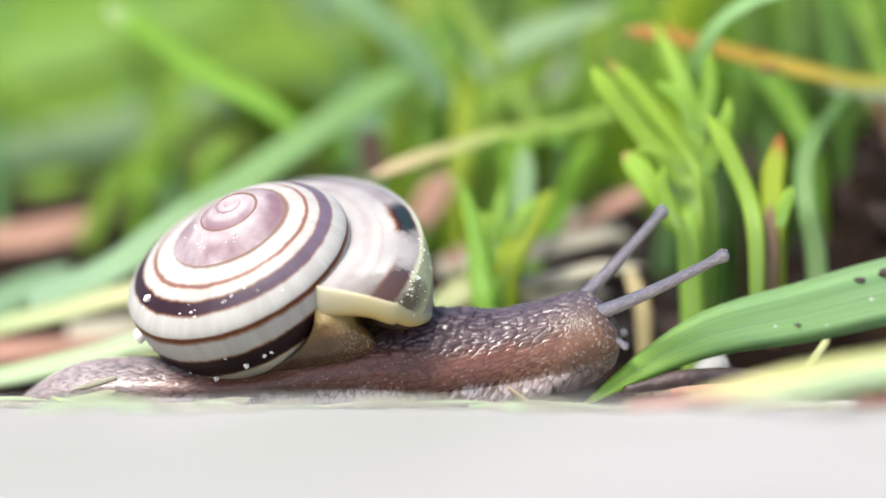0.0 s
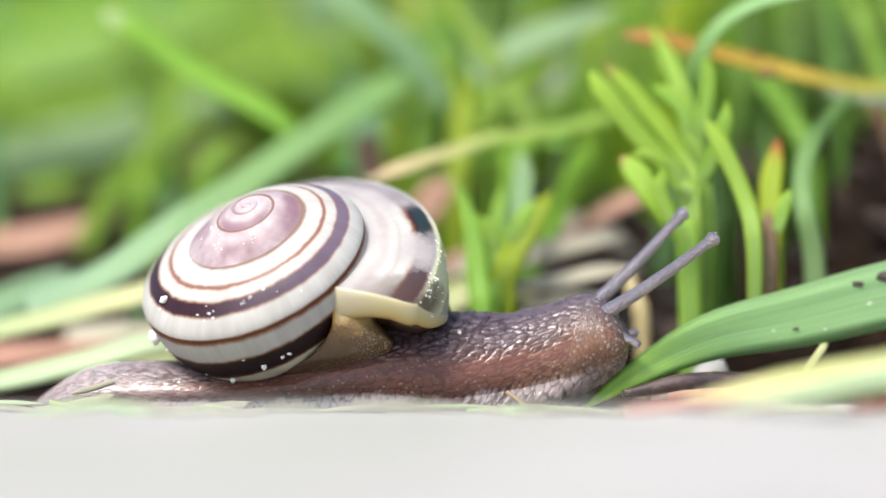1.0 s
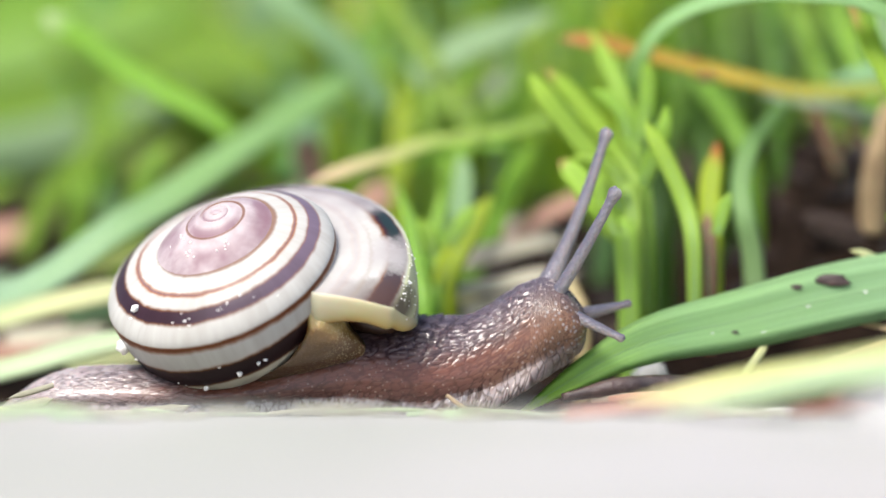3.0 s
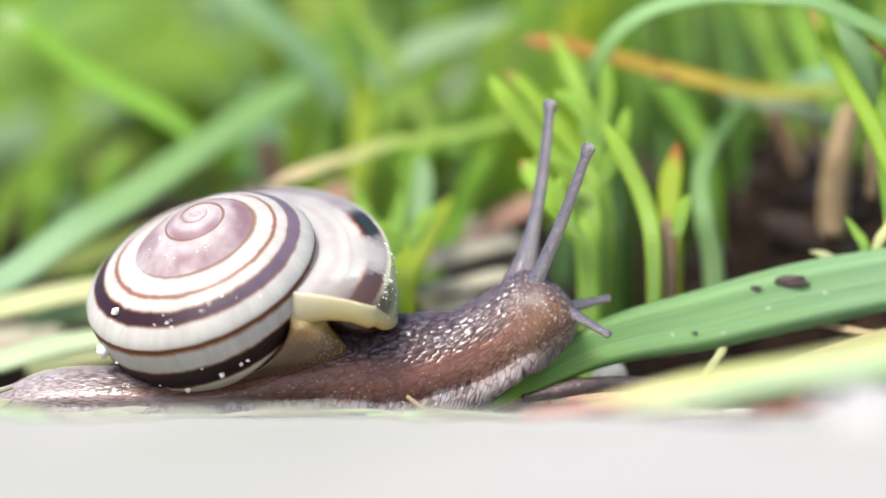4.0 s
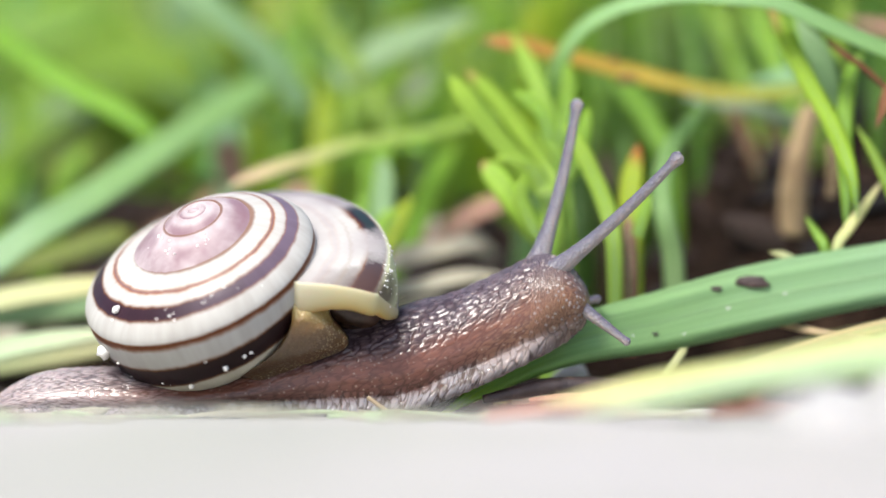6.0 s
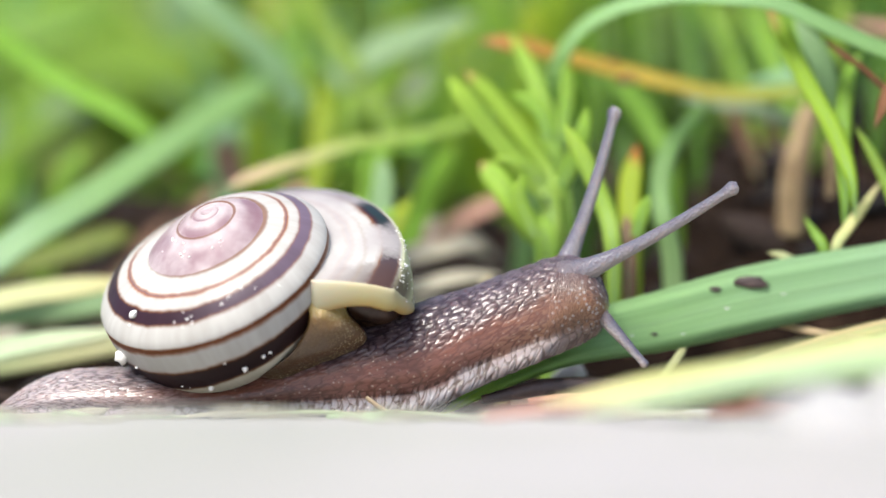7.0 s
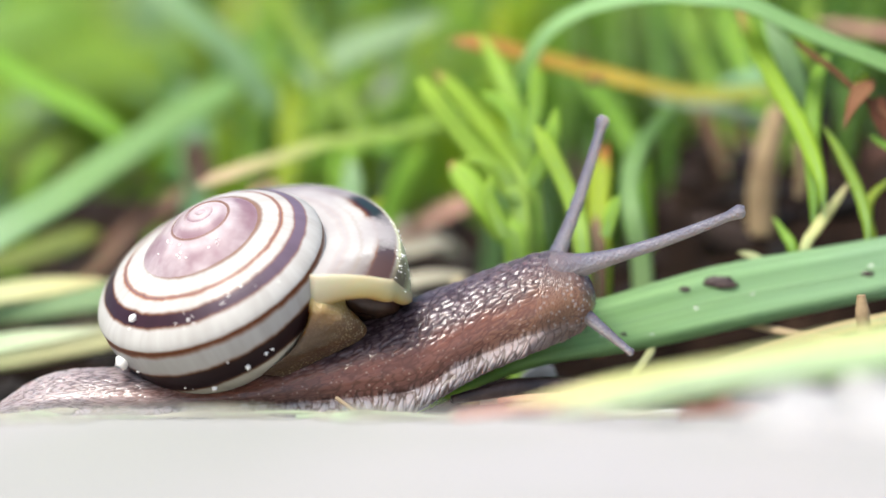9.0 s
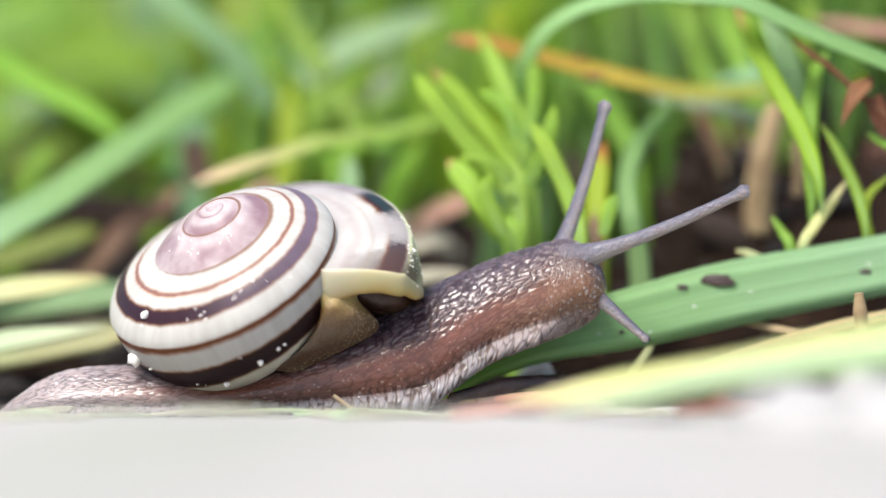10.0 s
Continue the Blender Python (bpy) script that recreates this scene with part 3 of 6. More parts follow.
def paving_slab():
    """The pale stone on whose far edge the snail creeps: a rough top and a worn, uneven rear edge."""
    xs, ys = np.linspace(-170, 170, 341), np.concatenate([np.linspace(-420, -60, 30), np.linspace(-57, 7, 90)])
    rows = [[(x, y, slab_height(x, y)) for x in xs] for y in ys]
    rows = [[(x, ys[0], -30) for x in xs]] + rows + [[(x, ys[-1] + 0.5, -30) for x in xs]]
    me = grid_mesh("paving_slab", np.array(rows), stone_mat, lambda i, j: (i, j))
    me.flip_normals()
    return tagged(new("pavement_slab", me), "pale grey-white rough stone slab with a worn edge", "pavement", kind="structure")


def smooth(x, a, b):
    f = min(max((x - a) / (b - a), 0), 1)
    return f * f * (3 - 2 * f)


def soil_rise(x, y):
    """How far the soil rises behind the slab: a slope, with a bare mound in front of it on one side."""
    slope = (0.36 + 0.16 / (1 + math.exp(-(x - 12) / 4))) * min(max(y - 9, 0), 55)
    return slope + 9.5 * smooth(y, 10, 22) * (1 - smooth(y, 38, 64)) / (1 + math.exp(-(x - 18.5) / 1.3))


def ground():
    """Dark soil, uneven near the slab, flat to the horizon."""
    a = np.concatenate([[-40000, -4000, -900], np.linspace(-260, 260, 131), [900, 4000, 40000]])
    b = np.concatenate([[-40000, -2000, -300], np.linspace(0, 260, 90), [900, 4000, 40000]])
    rows = []
    for y in b:
        r = []
        for x in a:
            z = -3.0
            if 0 < y < 300 and abs(x) < 300:
                z += 1.6 * noise.noise(Vector((x * 0.05, y * 0.05, 3))) + 0.9 * noise.noise(Vector((x * 0.2, y * 0.2, 5))) + soil_rise(x, y) + 0.02 * max(y - 64, 0)
            elif y > 0:
                z = 22.0
            else:
                z = -40.0
            r.append((x, y, z))
        rows.append(r)
    me = grid_mesh("ground", np.array(rows), soil_mat, lambda i, j: (i, j))
    me.flip_normals()
    return tagged(new("ground", me), "dark brown crumbly soil under the grass", "ground", kind="structure")


# ---- the snail ----
ROOT = Vector((-12.0, 0, 0))            # where the snail's base stands at rest, mm
SHELL_MID = Vector((-12.16, 0, 8.68))
WHORL, C_OUT, ETA = 1.90, 6.209, 0.667  # growth in a turn, radius and height of the outermost line at turn 0
SHELL_APEX = Vector((-17.12, -5.0, 15.37))
TILT_A, TILT_B = 1.004, 0.396


def mouth(phi):
    """The turn at which the shell ends: the mouth slants back from the seam towards the base."""
    at = (-90, -80, -70, -60, -50, -40, -30, -20, -10, 0, 10, 20, 30, 40, 50, 60, 68, 76, 90)
    end = (1.096, 1.118, 1.147, 1.181, 1.216, 1.250, 1.280, 1.307, 1.327, 1.342, 1.347, 1.3515, 1.356, 1.362, 1.3695, 1.379, 1.389, 1.380, 1.34)
    return float(np.mean([np.interp(math.degrees(phi) + o, at, end) for o in (-6, -4, -2, 0, 2, 4, 6)]))


def shell_axes():
    v, x, z = Vector((0, -1, 0)), Vector((1, 0, 0)), Vector((0, 0, 1))
    s = -math.sin(TILT_B) * x + math.cos(TILT_B) * z
    return (math.cos(TILT_A) * v + math.sin(TILT_A) * s, -math.sin(TILT_A) * v + math.cos(TILT_A) * s, math.cos(TILT_B) * x + math.sin(TILT_B) * z)


def shell_point(turn, phi, grow=1.0):
    """On the whorl at that turn; phi 0 is the outermost line, 90 degrees the top of the section, -90 its base."""
    turn, phi = float(turn), float(phi)
    a, eu, er = shell_axes()
    th = 2 * math.pi * turn
    g = max(turn - 0.45, 0)
    sag = math.exp(-((turn - 1.11) / 0.16) ** 2)       # the last turn is lower on its far side
    k = (1 - 0.05 * sag) * C_OUT * WHORL ** turn * (1 + 0.033 * g - 0.221 * g * g)
    rr, up, down = 0.539, ETA * (1 - 1 / WHORL) * (1.06 - 0.11 * min(max((turn - 0.5) / 0.5, 0), 1)) * (1 - 0.38 * sag - 0.22 * smooth(turn, 1.12, 1.30)), 0.749
    s, c = math.sin(phi), math.cos(phi)
    if s > 0:       # the upper side is flatter than an ellipse
        e = 1.3 + 0.5 * min(max((0.25 - turn) / 0.4, 0), 1) - 0.12 * min(max((turn - 1.0) / 0.2, 0), 1)
        h, r = up * s ** e, rr * math.copysign(abs(c) ** e, c)
    else:
        h, r = down * s, rr * c
    out = math.cos(th) * eu + math.sin(th) * er
    return SHELL_APEX + k * ((1 - rr + r * grow) * out + h * grow * a) - ETA * math.sqrt(k * k + 4.0) * a


def shell_mesh():
    nt, nf = 420, 72
    turns = np.concatenate([np.linspace(-3.7, 0.9, 320), np.linspace(0.9, 1.39, nt - 319)[1:]])

    def drop(t):                # near the mouth the bands run further out
        f = min(max((t - 1.05) / 0.3, 0), 1)
        return 0.040 * f * f * (3 - 2 * f)

    def widen(t, v):            # the upper band spreads towards the mouth
        f = min(max((t - 1.12) / 0.12, 0), 1) * max(0.0, 1 - abs(v - 0.607) / 0.12)
        return v - (v - 0.607) * 0.42 * f

    def turn_at(t, phi):        # the last half turn is squeezed to end at the mouth
        return t if t < 0.9 else 0.9 + (t - 0.9) * (mouth(phi) - 0.9) / 0.49
    P = np.array([[tuple(shell_point(turn_at(t, 2 * math.pi * j / nf - math.pi), 2 * math.pi * j / nf - math.pi) - SHELL_MID) for j in range(nf)] for t in turns])
    for i in range(nt):
        for j in range(nf):
            q = P[i, j]
            P[i, j] = q * (1 + 0.0025 * noise.noise(Vector((turns[i] * 60, j * 0.05, 0))))
    return grid_mesh("shell", P, shell_mat(), lambda i, j: ((turns[i] + 2.5) / 4.0, widen(turns[i], j / nf + drop(turns[i]) * min(max((0.70 - j / nf) / 0.10, 0), 1))), wrap=True)


def lip_mesh():
    """The thick cream rim round the mouth of the shell, turned down where it meets the older whorl."""
    nf, ns = 90, 16
    rows = []
    for j in range(nf + 1):
        phi = -2.2 + (2.2 + radians(71)) * j / nf
        deg = math.degrees(phi)
        o = shell_point(mouth(phi), phi)
        inn = (shell_point(mouth(phi), phi, 0.9) - o).normalized()
        fwd = (shell_point(mouth(phi) + 0.002, phi) - o).normalized()
        hang = smooth(deg, -55, -15)
        fwd = (fwd * (1 - hang) + Vector((0.02, 0.42, -1.0)) * hang).normalized()
        r = float(np.interp(deg, [-126, -60, -35, -22, -10, 2, 15, 30, 45, 69], [0.05, 0.26, 0.32, 0.50, 0.86, 1.02, 1.04, 0.98, 1.10, 1.60]))
        r *= math.sqrt(max(0.02, 1 - max(0, (deg - 63) / 8) ** 2.5))          # its end is rounded off
        rows.append([tuple(o + r * (((1 - math.cos(f)) * 0.36 - 0.10) * inn + (math.sin(f) * 0.85 + 0.55) * fwd) - SHELL_MID) for f in np.linspace(0, 2 * math.pi, ns, endpoint=False).tolist()])
    rows = [[tuple(np.mean(rows[0], axis=0))] * ns] + rows + [[tuple(np.mean(rows[-1], axis=0))] * ns]
    return grid_mesh("lip", np.array(rows), LIP, lambda i, j: (i / nf, j / ns), wrap=True)


# rest outline of the body, from the tail to the mouth: (x, z) of sole, (x, z) of back, half width
BODY = [
    ((-32.2, 0.0), (-32.3, 0.2), 0.3), ((-30.9, 0.0), (-30.9, 1.3), 1.8), ((-29.0, 0.0), (-28.9, 2.6), 2.9), ((-26.6, 0.0), (-26.6, 3.3), 3.4),
    ((-23.4, 0.0), (-23.4, 3.5), 3.8), ((-19.4, 0.0), (-19.4, 3.5), 4.0), ((-15.4, 0.0), (-15.4, 3.9), 4.0), ((-11.4, 0.0), (-11.2, 5.1), 4.1),
    ((-7.4, 0.0), (-6.6, 6.7), 4.1), ((-5.0, 0.0), (-3.8, 7.7), 4.0), ((-2.7, 0.1), (-1.1, 8.84), 3.9), ((-0.76, 1.08), (1.1, 9.6), 3.8),
    ((0.9, 2.04), (3.0, 10.4), 3.7), ((2.5, 2.9), (4.84, 11.04), 3.6), ((4.8, 3.9), (6.6, 11.6), 3.5), ((6.6, 4.6), (8.0, 11.76), 3.4),
    ((8.0, 5.1), (9.0, 11.5), 3.2), ((9.0, 5.5), (9.8, 10.84), 2.9), ((9.8, 5.96), (10.3, 9.96), 2.3), ((10.3, 6.6), (10.7, 9.0), 1.5), ((10.6, 7.4), (10.85, 8.1), 0.5),
]
SECTION = [(0.0, 0.0), (0.0, 0.75), (0.015, 1.06), (0.07, 1.15), (0.14, 1.10), (0.185, 1.0), (0.21, 0.955), (0.25, 0.985), (0.38, 1.0), (0.54, 0.93), (0.70, 0.79), (0.84, 0.58), (0.94, 0.33), (1.0, 0.0)]
JOINTS = [-7.6, -6.7, -5.8, -4.9, -4.0, -3.1, -2.2, -1.3, -0.5, 0.3, 1.04, 1.74, 2.44, 3.14, 3.84, 4.54, 5.24, 5.84, 6.44, 6.94, 7.44, 7.84, 8.24, 8.6]   # x on the middle line


def body_rows():
    """Rings along the body, at rest, with warts raised on the skin."""
    n, half = 760, 120
    prm = spline([(s[0], s[1], b[0], b[1], w) for s, b, w in BODY], n)
    sec = spline(SECTION, 600)
    run = np.concatenate([[0], np.cumsum(np.hypot(np.diff(sec[:, 0]) * 8.4, np.diff(sec[:, 1]) * 3.8))])
    sec = np.stack([np.interp(np.linspace(0, run[-1], half + 1), run, sec[:, c]) for c in (0, 1)], 1)
    rows, mid, warts = [], [], []
    u = 0.0
    for i in range(n):
        sx, sz, bx, bz, w = prm[i].tolist()
        w = max(w, 0.02)
        if i:
            u += math.hypot((sx + bx - prm[i - 1][0] - prm[i - 1][2]) / 2, (sz + bz - prm[i - 1][1] - prm[i - 1][3]) / 2)
        front = max(0, min(1, ((sx + bx) / 2 - 6.5) / 2.5))
        ring, knobs = [], []
        for j in range(2 * half):
            k = j if j <= half else 2 * half - j
            side = -1 if j <= half else 1
            h, g = sec[k].tolist()
            if front:
                g = g * (1 - front) + front * math.sin(math.pi * min(max(h, 0.03), 0.97)) ** 0.6
            girth = k / half * run[-1]
            amp = f = 0.0
            kk = k / half
            if kk > 0.45:               # cobbled warts over the back, faint on the flank
                q = Vector((u * (1.05 + 1.3 * front), girth * (2.5 + 0.9 * front), side * 9))
                d = noise.voronoi(q + 0.35 * noise.noise_vector(q * 0.5), distance_metric="DISTANCE")[0]
                f = min(1.0, (d[1] - d[0]) * 2.2)
                w8 = max(min(max((kk - 0.56) / 0.16, 0), 1), front)
                amp = (0.115 - 0.045 * front) * f * (2 - f) * (0.16 + 0.84 * w8 * w8 * (3 - 2 * w8))
            elif kk > 0.24:             # furrows down the rim of the foot
                q = Vector((u * 2.3 + 0.25 * math.sin(girth * 2.1), girth * 0.62, side * 5))
                q = q + 0.3 * noise.noise_vector(q * 0.8)
                d = noise.voronoi(q, distance_metric="DISTANCE")[0]
                f = min(1.0, (d[1] - d[0]) * 2.4)
                amp = 0.13 * f * (2 - f) * min(1, (0.45 - kk) / 0.03)
            amp *= min(1, w / 1.5)
            c = Vector((sx + (bx - sx) * 0.45, 0, sz + (bz - sz) * 0.45))
            p = Vector((sx + (bx - sx) * h, side * w * g, sz + (bz - sz) * h))
            o = p - c
            o.normalize()
            ring.append(tuple(p + o * (amp - 0.1)))
            knobs.append(f)
        rows.append(ring)
        warts.append(knobs)
        mid.append(((sx + bx) / 2, (sz + bz) / 2))
    return np.array(rows), np.array(mid), np.array(warts)


def upper_tentacle(length, name):
    """A stalk along +x from its root to the knob at its tip (the tip's middle is the origin)."""
    n = 34
    xs = np.linspace(-length, 0.0, n)
    rad = []
    for x in xs:
        s = (x + length) / length
        r = 0.34 + 0.30 * (1 - s) ** 1.2 + 0.75 * max(0, 0.45 - s) ** 2 / 0.2 + 0.6 * max(0, 0.24 - s) ** 2 / 0.0576
        r += 0.19 * math.exp(-((x + 0.05) / 0.42) ** 2)
        rad.append(r * min(1, 0.25 + s / 0.10))
    pts = [(x, 0, -0.35 * math.sin(math.pi * (x + length) / length)) for x in xs]
    pts += [(0.22, 0, 0), (0.38, 0, 0)]
    rad += [rad[-1] * 0.85, rad[-1] * 0.45]
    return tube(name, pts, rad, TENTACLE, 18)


def lower_tentacle(length):
    xs = np.linspace(-length, 0.0, 16)
    rad = [0.25 + 0.30 * ((-x) / length) ** 1.2 + 0.07 * math.exp(-(x / 0.25) ** 2) for x in xs]
    return tube("lower_tentacle", [(x, 0, 0) for x in xs] + [(0.14, 0, 0), (0.22, 0, 0)], rad + [0.24, 0.12], TENTACLE, 14)


# the mantle's edge against the older whorl, and against the foot, from the rim downwards
MANTLE_SHELL = [(-9.42, -6.2, 9.24), (-9.18, -6.2, 7.81), (-9.27, -6.0, 6.84), (-9.76, -5.6, 5.85), (-10.67, -5.3, 4.56), (-12.59, -4.4, 3.12)]
MANTLE_FOOT = [(-6.7, -5.2, 9.15), (-6.71, -5.0, 7.98), (-5.87, -4.3, 7.03), (-5.34, -3.6, 6.3), (-5.66, -3.3, 5.59), (-7.4, -3.2, 4.64), (-11.15, -3.6, 2.93)]


def mantle_mesh():
    """Speckled yellowish flesh that wells out of the mouth: a cushion between the older whorl and the foot."""
    ns, nc = 60, 48
    left, right = spline(MANTLE_SHELL, ns), spline(MANTLE_FOOT, ns)
    rows = []
    for i in range(ns):
        s = i / (ns - 1)
        front, back = [], []
        for j in range(nc):
            c = j / (nc - 1)
            p = left[i] * (1 - c) + right[i] * c
            bulge = 1.0 * math.sin(math.pi * c) ** 0.7 * math.sin(math.pi * min(s * 1.05 + 0.02, 1)) ** 0.8
            grain = 0.05 * noise.noise(Vector((p[0] * 5, p[1] * 5, p[2] * 5))) + 0.14 * noise.noise(Vector((p[0] * 1.1, 3, p[2] * 1.1)))
            front.append((p[0], p[1] - bulge - grain, p[2]))
            back.append((p[0], p[1] + 1.5, p[2]))
        rows.append(front + back[::-1])
    mid = [[tuple(np.mean(r, axis=0))] * (2 * nc) for r in (rows[0], rows[-1])]
    rows = [mid[0]] + rows + [mid[1]]
    P = np.array(rows) - np.array(SHELL_MID)
    return grid_mesh("mantle", P, MANTLE, lambda i, j: (i / (ns + 1), (j if j < nc else 2 * nc - 1 - j) / (nc - 1)), wrap=True)


def build_snail():
    root = empty("snail", pose(*(ROOT * MM)), "brown-banded cream snail creeping with its body stretched out", "snail")
    made = {"root": root, "segments": []}
    made["shell"] = mesh_child("shell", shell_mesh(), root, "glossy cream shell with dark brown spiral bands and pink top")
    tip = mesh_child("apex", lump("apex", 0.5, shell_tip, 2, 0.04, (1.1, 1.0, 0.7)), made["shell"], "worn pale pink shell tip")
    tip.location = (SHELL_APEX - 1.50 * shell_axes()[0] - SHELL_MID) * MM
    mesh_child("lip", lip_mesh(), made["shell"], "thick yellowish cream shell rim")
    rng = random.Random(4)
    for t, f, r in [(0.67, 0.70, 0.30), (0.70, -0.22, 0.55), (0.52, -0.55, 0.2), (0.49, -0.5, 0.14), (0.58, -0.7, 0.2)]:
        g = mesh_child("grit", lump("grit", r, grain_mat, int(t * 100), 0.4, sub=2), made["shell"], "white crumb of grit")
        g.location = (shell_point(t, f, 1.02) - SHELL_MID) * MM
    for k in range(16):
        g = mesh_child("grit", lump("grit", rng.uniform(0.04, 0.10), grain_mat, k, 0.4, sub=1), made["shell"])
        g.location = (shell_point(rng.uniform(-0.55, -0.2), rng.uniform(0.75, 1.25), 1.01) - SHELL_MID) * MM
    for k in range(72):
        t, f = (rng.gauss(1.310, 0.012), rng.gauss(-0.03, 0.10)) if k < 34 else (rng.gauss(1.262, 0.007), rng.gauss(0.05, 0.11)) if k < 48 else (rng.uniform(0.4, 0.75), rng.choice([-0.5, 0.62]) + rng.gauss(0, 0.14))
        g = mesh_child("grit", lump("grit", rng.uniform(0.03, 0.09) * (1.6 if k % 7 == 0 else 1), grain_mat, k, 0.5, (1.4, 1, 0.8), sub=1), made["shell"])
        g.location = (shell_point(t, f, 1.0) - SHELL_MID) * MM
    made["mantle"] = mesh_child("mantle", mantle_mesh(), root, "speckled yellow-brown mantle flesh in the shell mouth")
    made["collar"] = mesh_child("mantle_collar", lump("mantle_collar", 1.0, COLLAR, 3, 0.15, (4.6, 4.2, 2.9)), root, "dark brown wet flesh inside the shell mouth")
    rows, mid, warts = body_rows()
    n = len(rows)
    cuts = [int(np.argmin(np.abs(mid[:, 0] - x))) for x in JOINTS]
    bounds = [0] + cuts + [n - 1]
    for s in range(len(bounds) - 1):
        a, b = bounds[s], bounds[s + 1]
        back = 0 if s == 0 else 20
        P = rows[a - back:b + 1].copy()
        for i in range(back):           # the rear edge is tucked in under the piece behind it
            c = np.array([mid[a - back + i][0], 0, mid[a - back + i][1]])
            P[i] = c + (P[i] - c) * (1 - 0.012 * min(1, (back - i) / 14) ** 2)
        u0 = a - back
        W = warts[u0:b + 1]
        P = P - np.array(ROOT)
        if s == len(bounds) - 2:
            P = np.concatenate([P, np.repeat(P[-1:].mean(1, keepdims=True), P.shape[1], axis=1)])
            W = np.concatenate([W, W[-1:]])
        name = "tail" if s == 0 else "head" if s == len(bounds) - 2 else "body_segment"
        half = P.shape[1] // 2
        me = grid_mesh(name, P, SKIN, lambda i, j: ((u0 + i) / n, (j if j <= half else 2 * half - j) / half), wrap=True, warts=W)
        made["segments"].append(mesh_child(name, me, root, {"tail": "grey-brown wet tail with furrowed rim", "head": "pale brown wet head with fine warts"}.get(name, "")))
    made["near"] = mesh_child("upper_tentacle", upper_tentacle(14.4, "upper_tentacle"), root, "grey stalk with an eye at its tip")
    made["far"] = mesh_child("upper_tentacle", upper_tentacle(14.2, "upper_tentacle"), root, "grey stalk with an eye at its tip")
    for k in ("near", "far"):
        e = mesh_child("eye", lump("eye", 0.2, EYE_MAT, 1, 0.05, sub=2), made[k], "tiny dark eye")
        e.location = (0.26 * MM, 0, 0.18 * MM)
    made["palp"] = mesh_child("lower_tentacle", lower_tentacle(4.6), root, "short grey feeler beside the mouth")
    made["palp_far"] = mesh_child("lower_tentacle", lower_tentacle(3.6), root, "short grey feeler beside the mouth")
    return made


# (seconds, way along x in mm, bends of the fore body in degrees: raised behind the neck, at the neck, at the head; stretch; sinking of the neck in mm)
BENDS = [
    (0.0, -10.64, -22.2, 13.4, 17.8, 0.971, -0.20),
    (0.5, -10.03, -22.2, 12.5, 16.9, 0.971, -0.19),
    (1.0, -9.40, -22.3, 15.9, 15.7, 0.945, -0.25),
    (1.5, -8.82, -24.1, 21.3, 20.2, 0.967, -0.29),
    (2.0, -8.47, -23.1, 21.3, 15.4, 0.935, -0.28),
    (2.5, -7.87, -24.8, 30.9, 7.5, 0.952, -0.29),
    (3.0, -7.33, -21.8, 31.9, 2.5, 0.925, -0.28),
    (3.2, -7.04, -18.0, 25.0, 12.0, 0.914, -0.28),
    (4.3, -5.44, -17.1, 27.3, 11.0, 0.987, -0.34),
    (4.5, -5.15, -15.2, 24.2, 13.8, 0.995, -0.33),
    (5.0, -4.36, -12.7, 24.2, 8.3, 1.015, -0.32),
    (5.5, -3.70, -9.6, 16.4, 8.7, 1.012, -0.10),
    (5.7, -3.47, -8.6, 14.5, 8.7, 1.017, -0.10),
    (6.8, -2.18, -4.3, 4.7, 5.2, 1.040, -0.11),
    (7.0, -1.96, -4.0, 4.3, 2.7, 1.039, -0.10),
    (7.5, -1.40, -3.1, 3.4, -3.4, 1.038, -0.07),
    (8.0, -0.86, -1.5, 0.0, -3.7, 1.018, -0.06),
    (8.5, -0.46, -0.6, -1.3, -1.9, 1.010, -0.01),
    (9.0, 0.00, 0.0, 0.0, 0.0, 1.000, 0.00),
    (9.5, 0.49, 2.9, -3.6, 2.9, 1.006, 0.03),
    (10.0, 0.98, 5.7, -7.3, 5.7, 1.011, 0.05),
]
# the shell on its back: (seconds, turns about x, y and z in degrees, way along x and z in mm)
SHELL_WAY = [
    (0.0, 4.4, 8.8, -8.5, -10.42, -0.41), (0.5, 4.4, 8.6, -7.6, -9.82, -0.31), (1.0, 4.0, 8.9, -7.0, -9.20, -0.25), (1.5, 3.7, 8.8, -5.8, -8.64, -0.20),
    (2.0, 4.0, 8.3, -4.8, -8.31, -0.37), (2.5, 3.9, 8.0, -3.8, -7.73, -0.43), (3.0, 3.3, 7.9, -3.1, -7.21, -0.46), (4.5, 2.0, 6.6, -1.9, -5.15, -0.46),
    (5.0, -0.4, 6.3, -1.9, -4.36, -0.39), (5.5, -1.2, 5.8, -1.8, -3.70, -0.33), (7.0, -0.5, 2.9, -0.9, -1.95, -0.21), (7.5, -0.6, 2.0, -0.7, -1.40, -0.13),
    (8.0, -0.8, 1.3, -0.5, -0.86, -0.11), (8.5, -0.8, 0.6, -0.4, -0.46, -0.11), (9.0, -0.8, 0.0, 0.0, 0.0, -0.03), (9.5, -1.2, -0.2, -0.2, 0.49, 0.04), (10.0, -1.6, -0.5, -0.1, 0.98, 0.06),
]


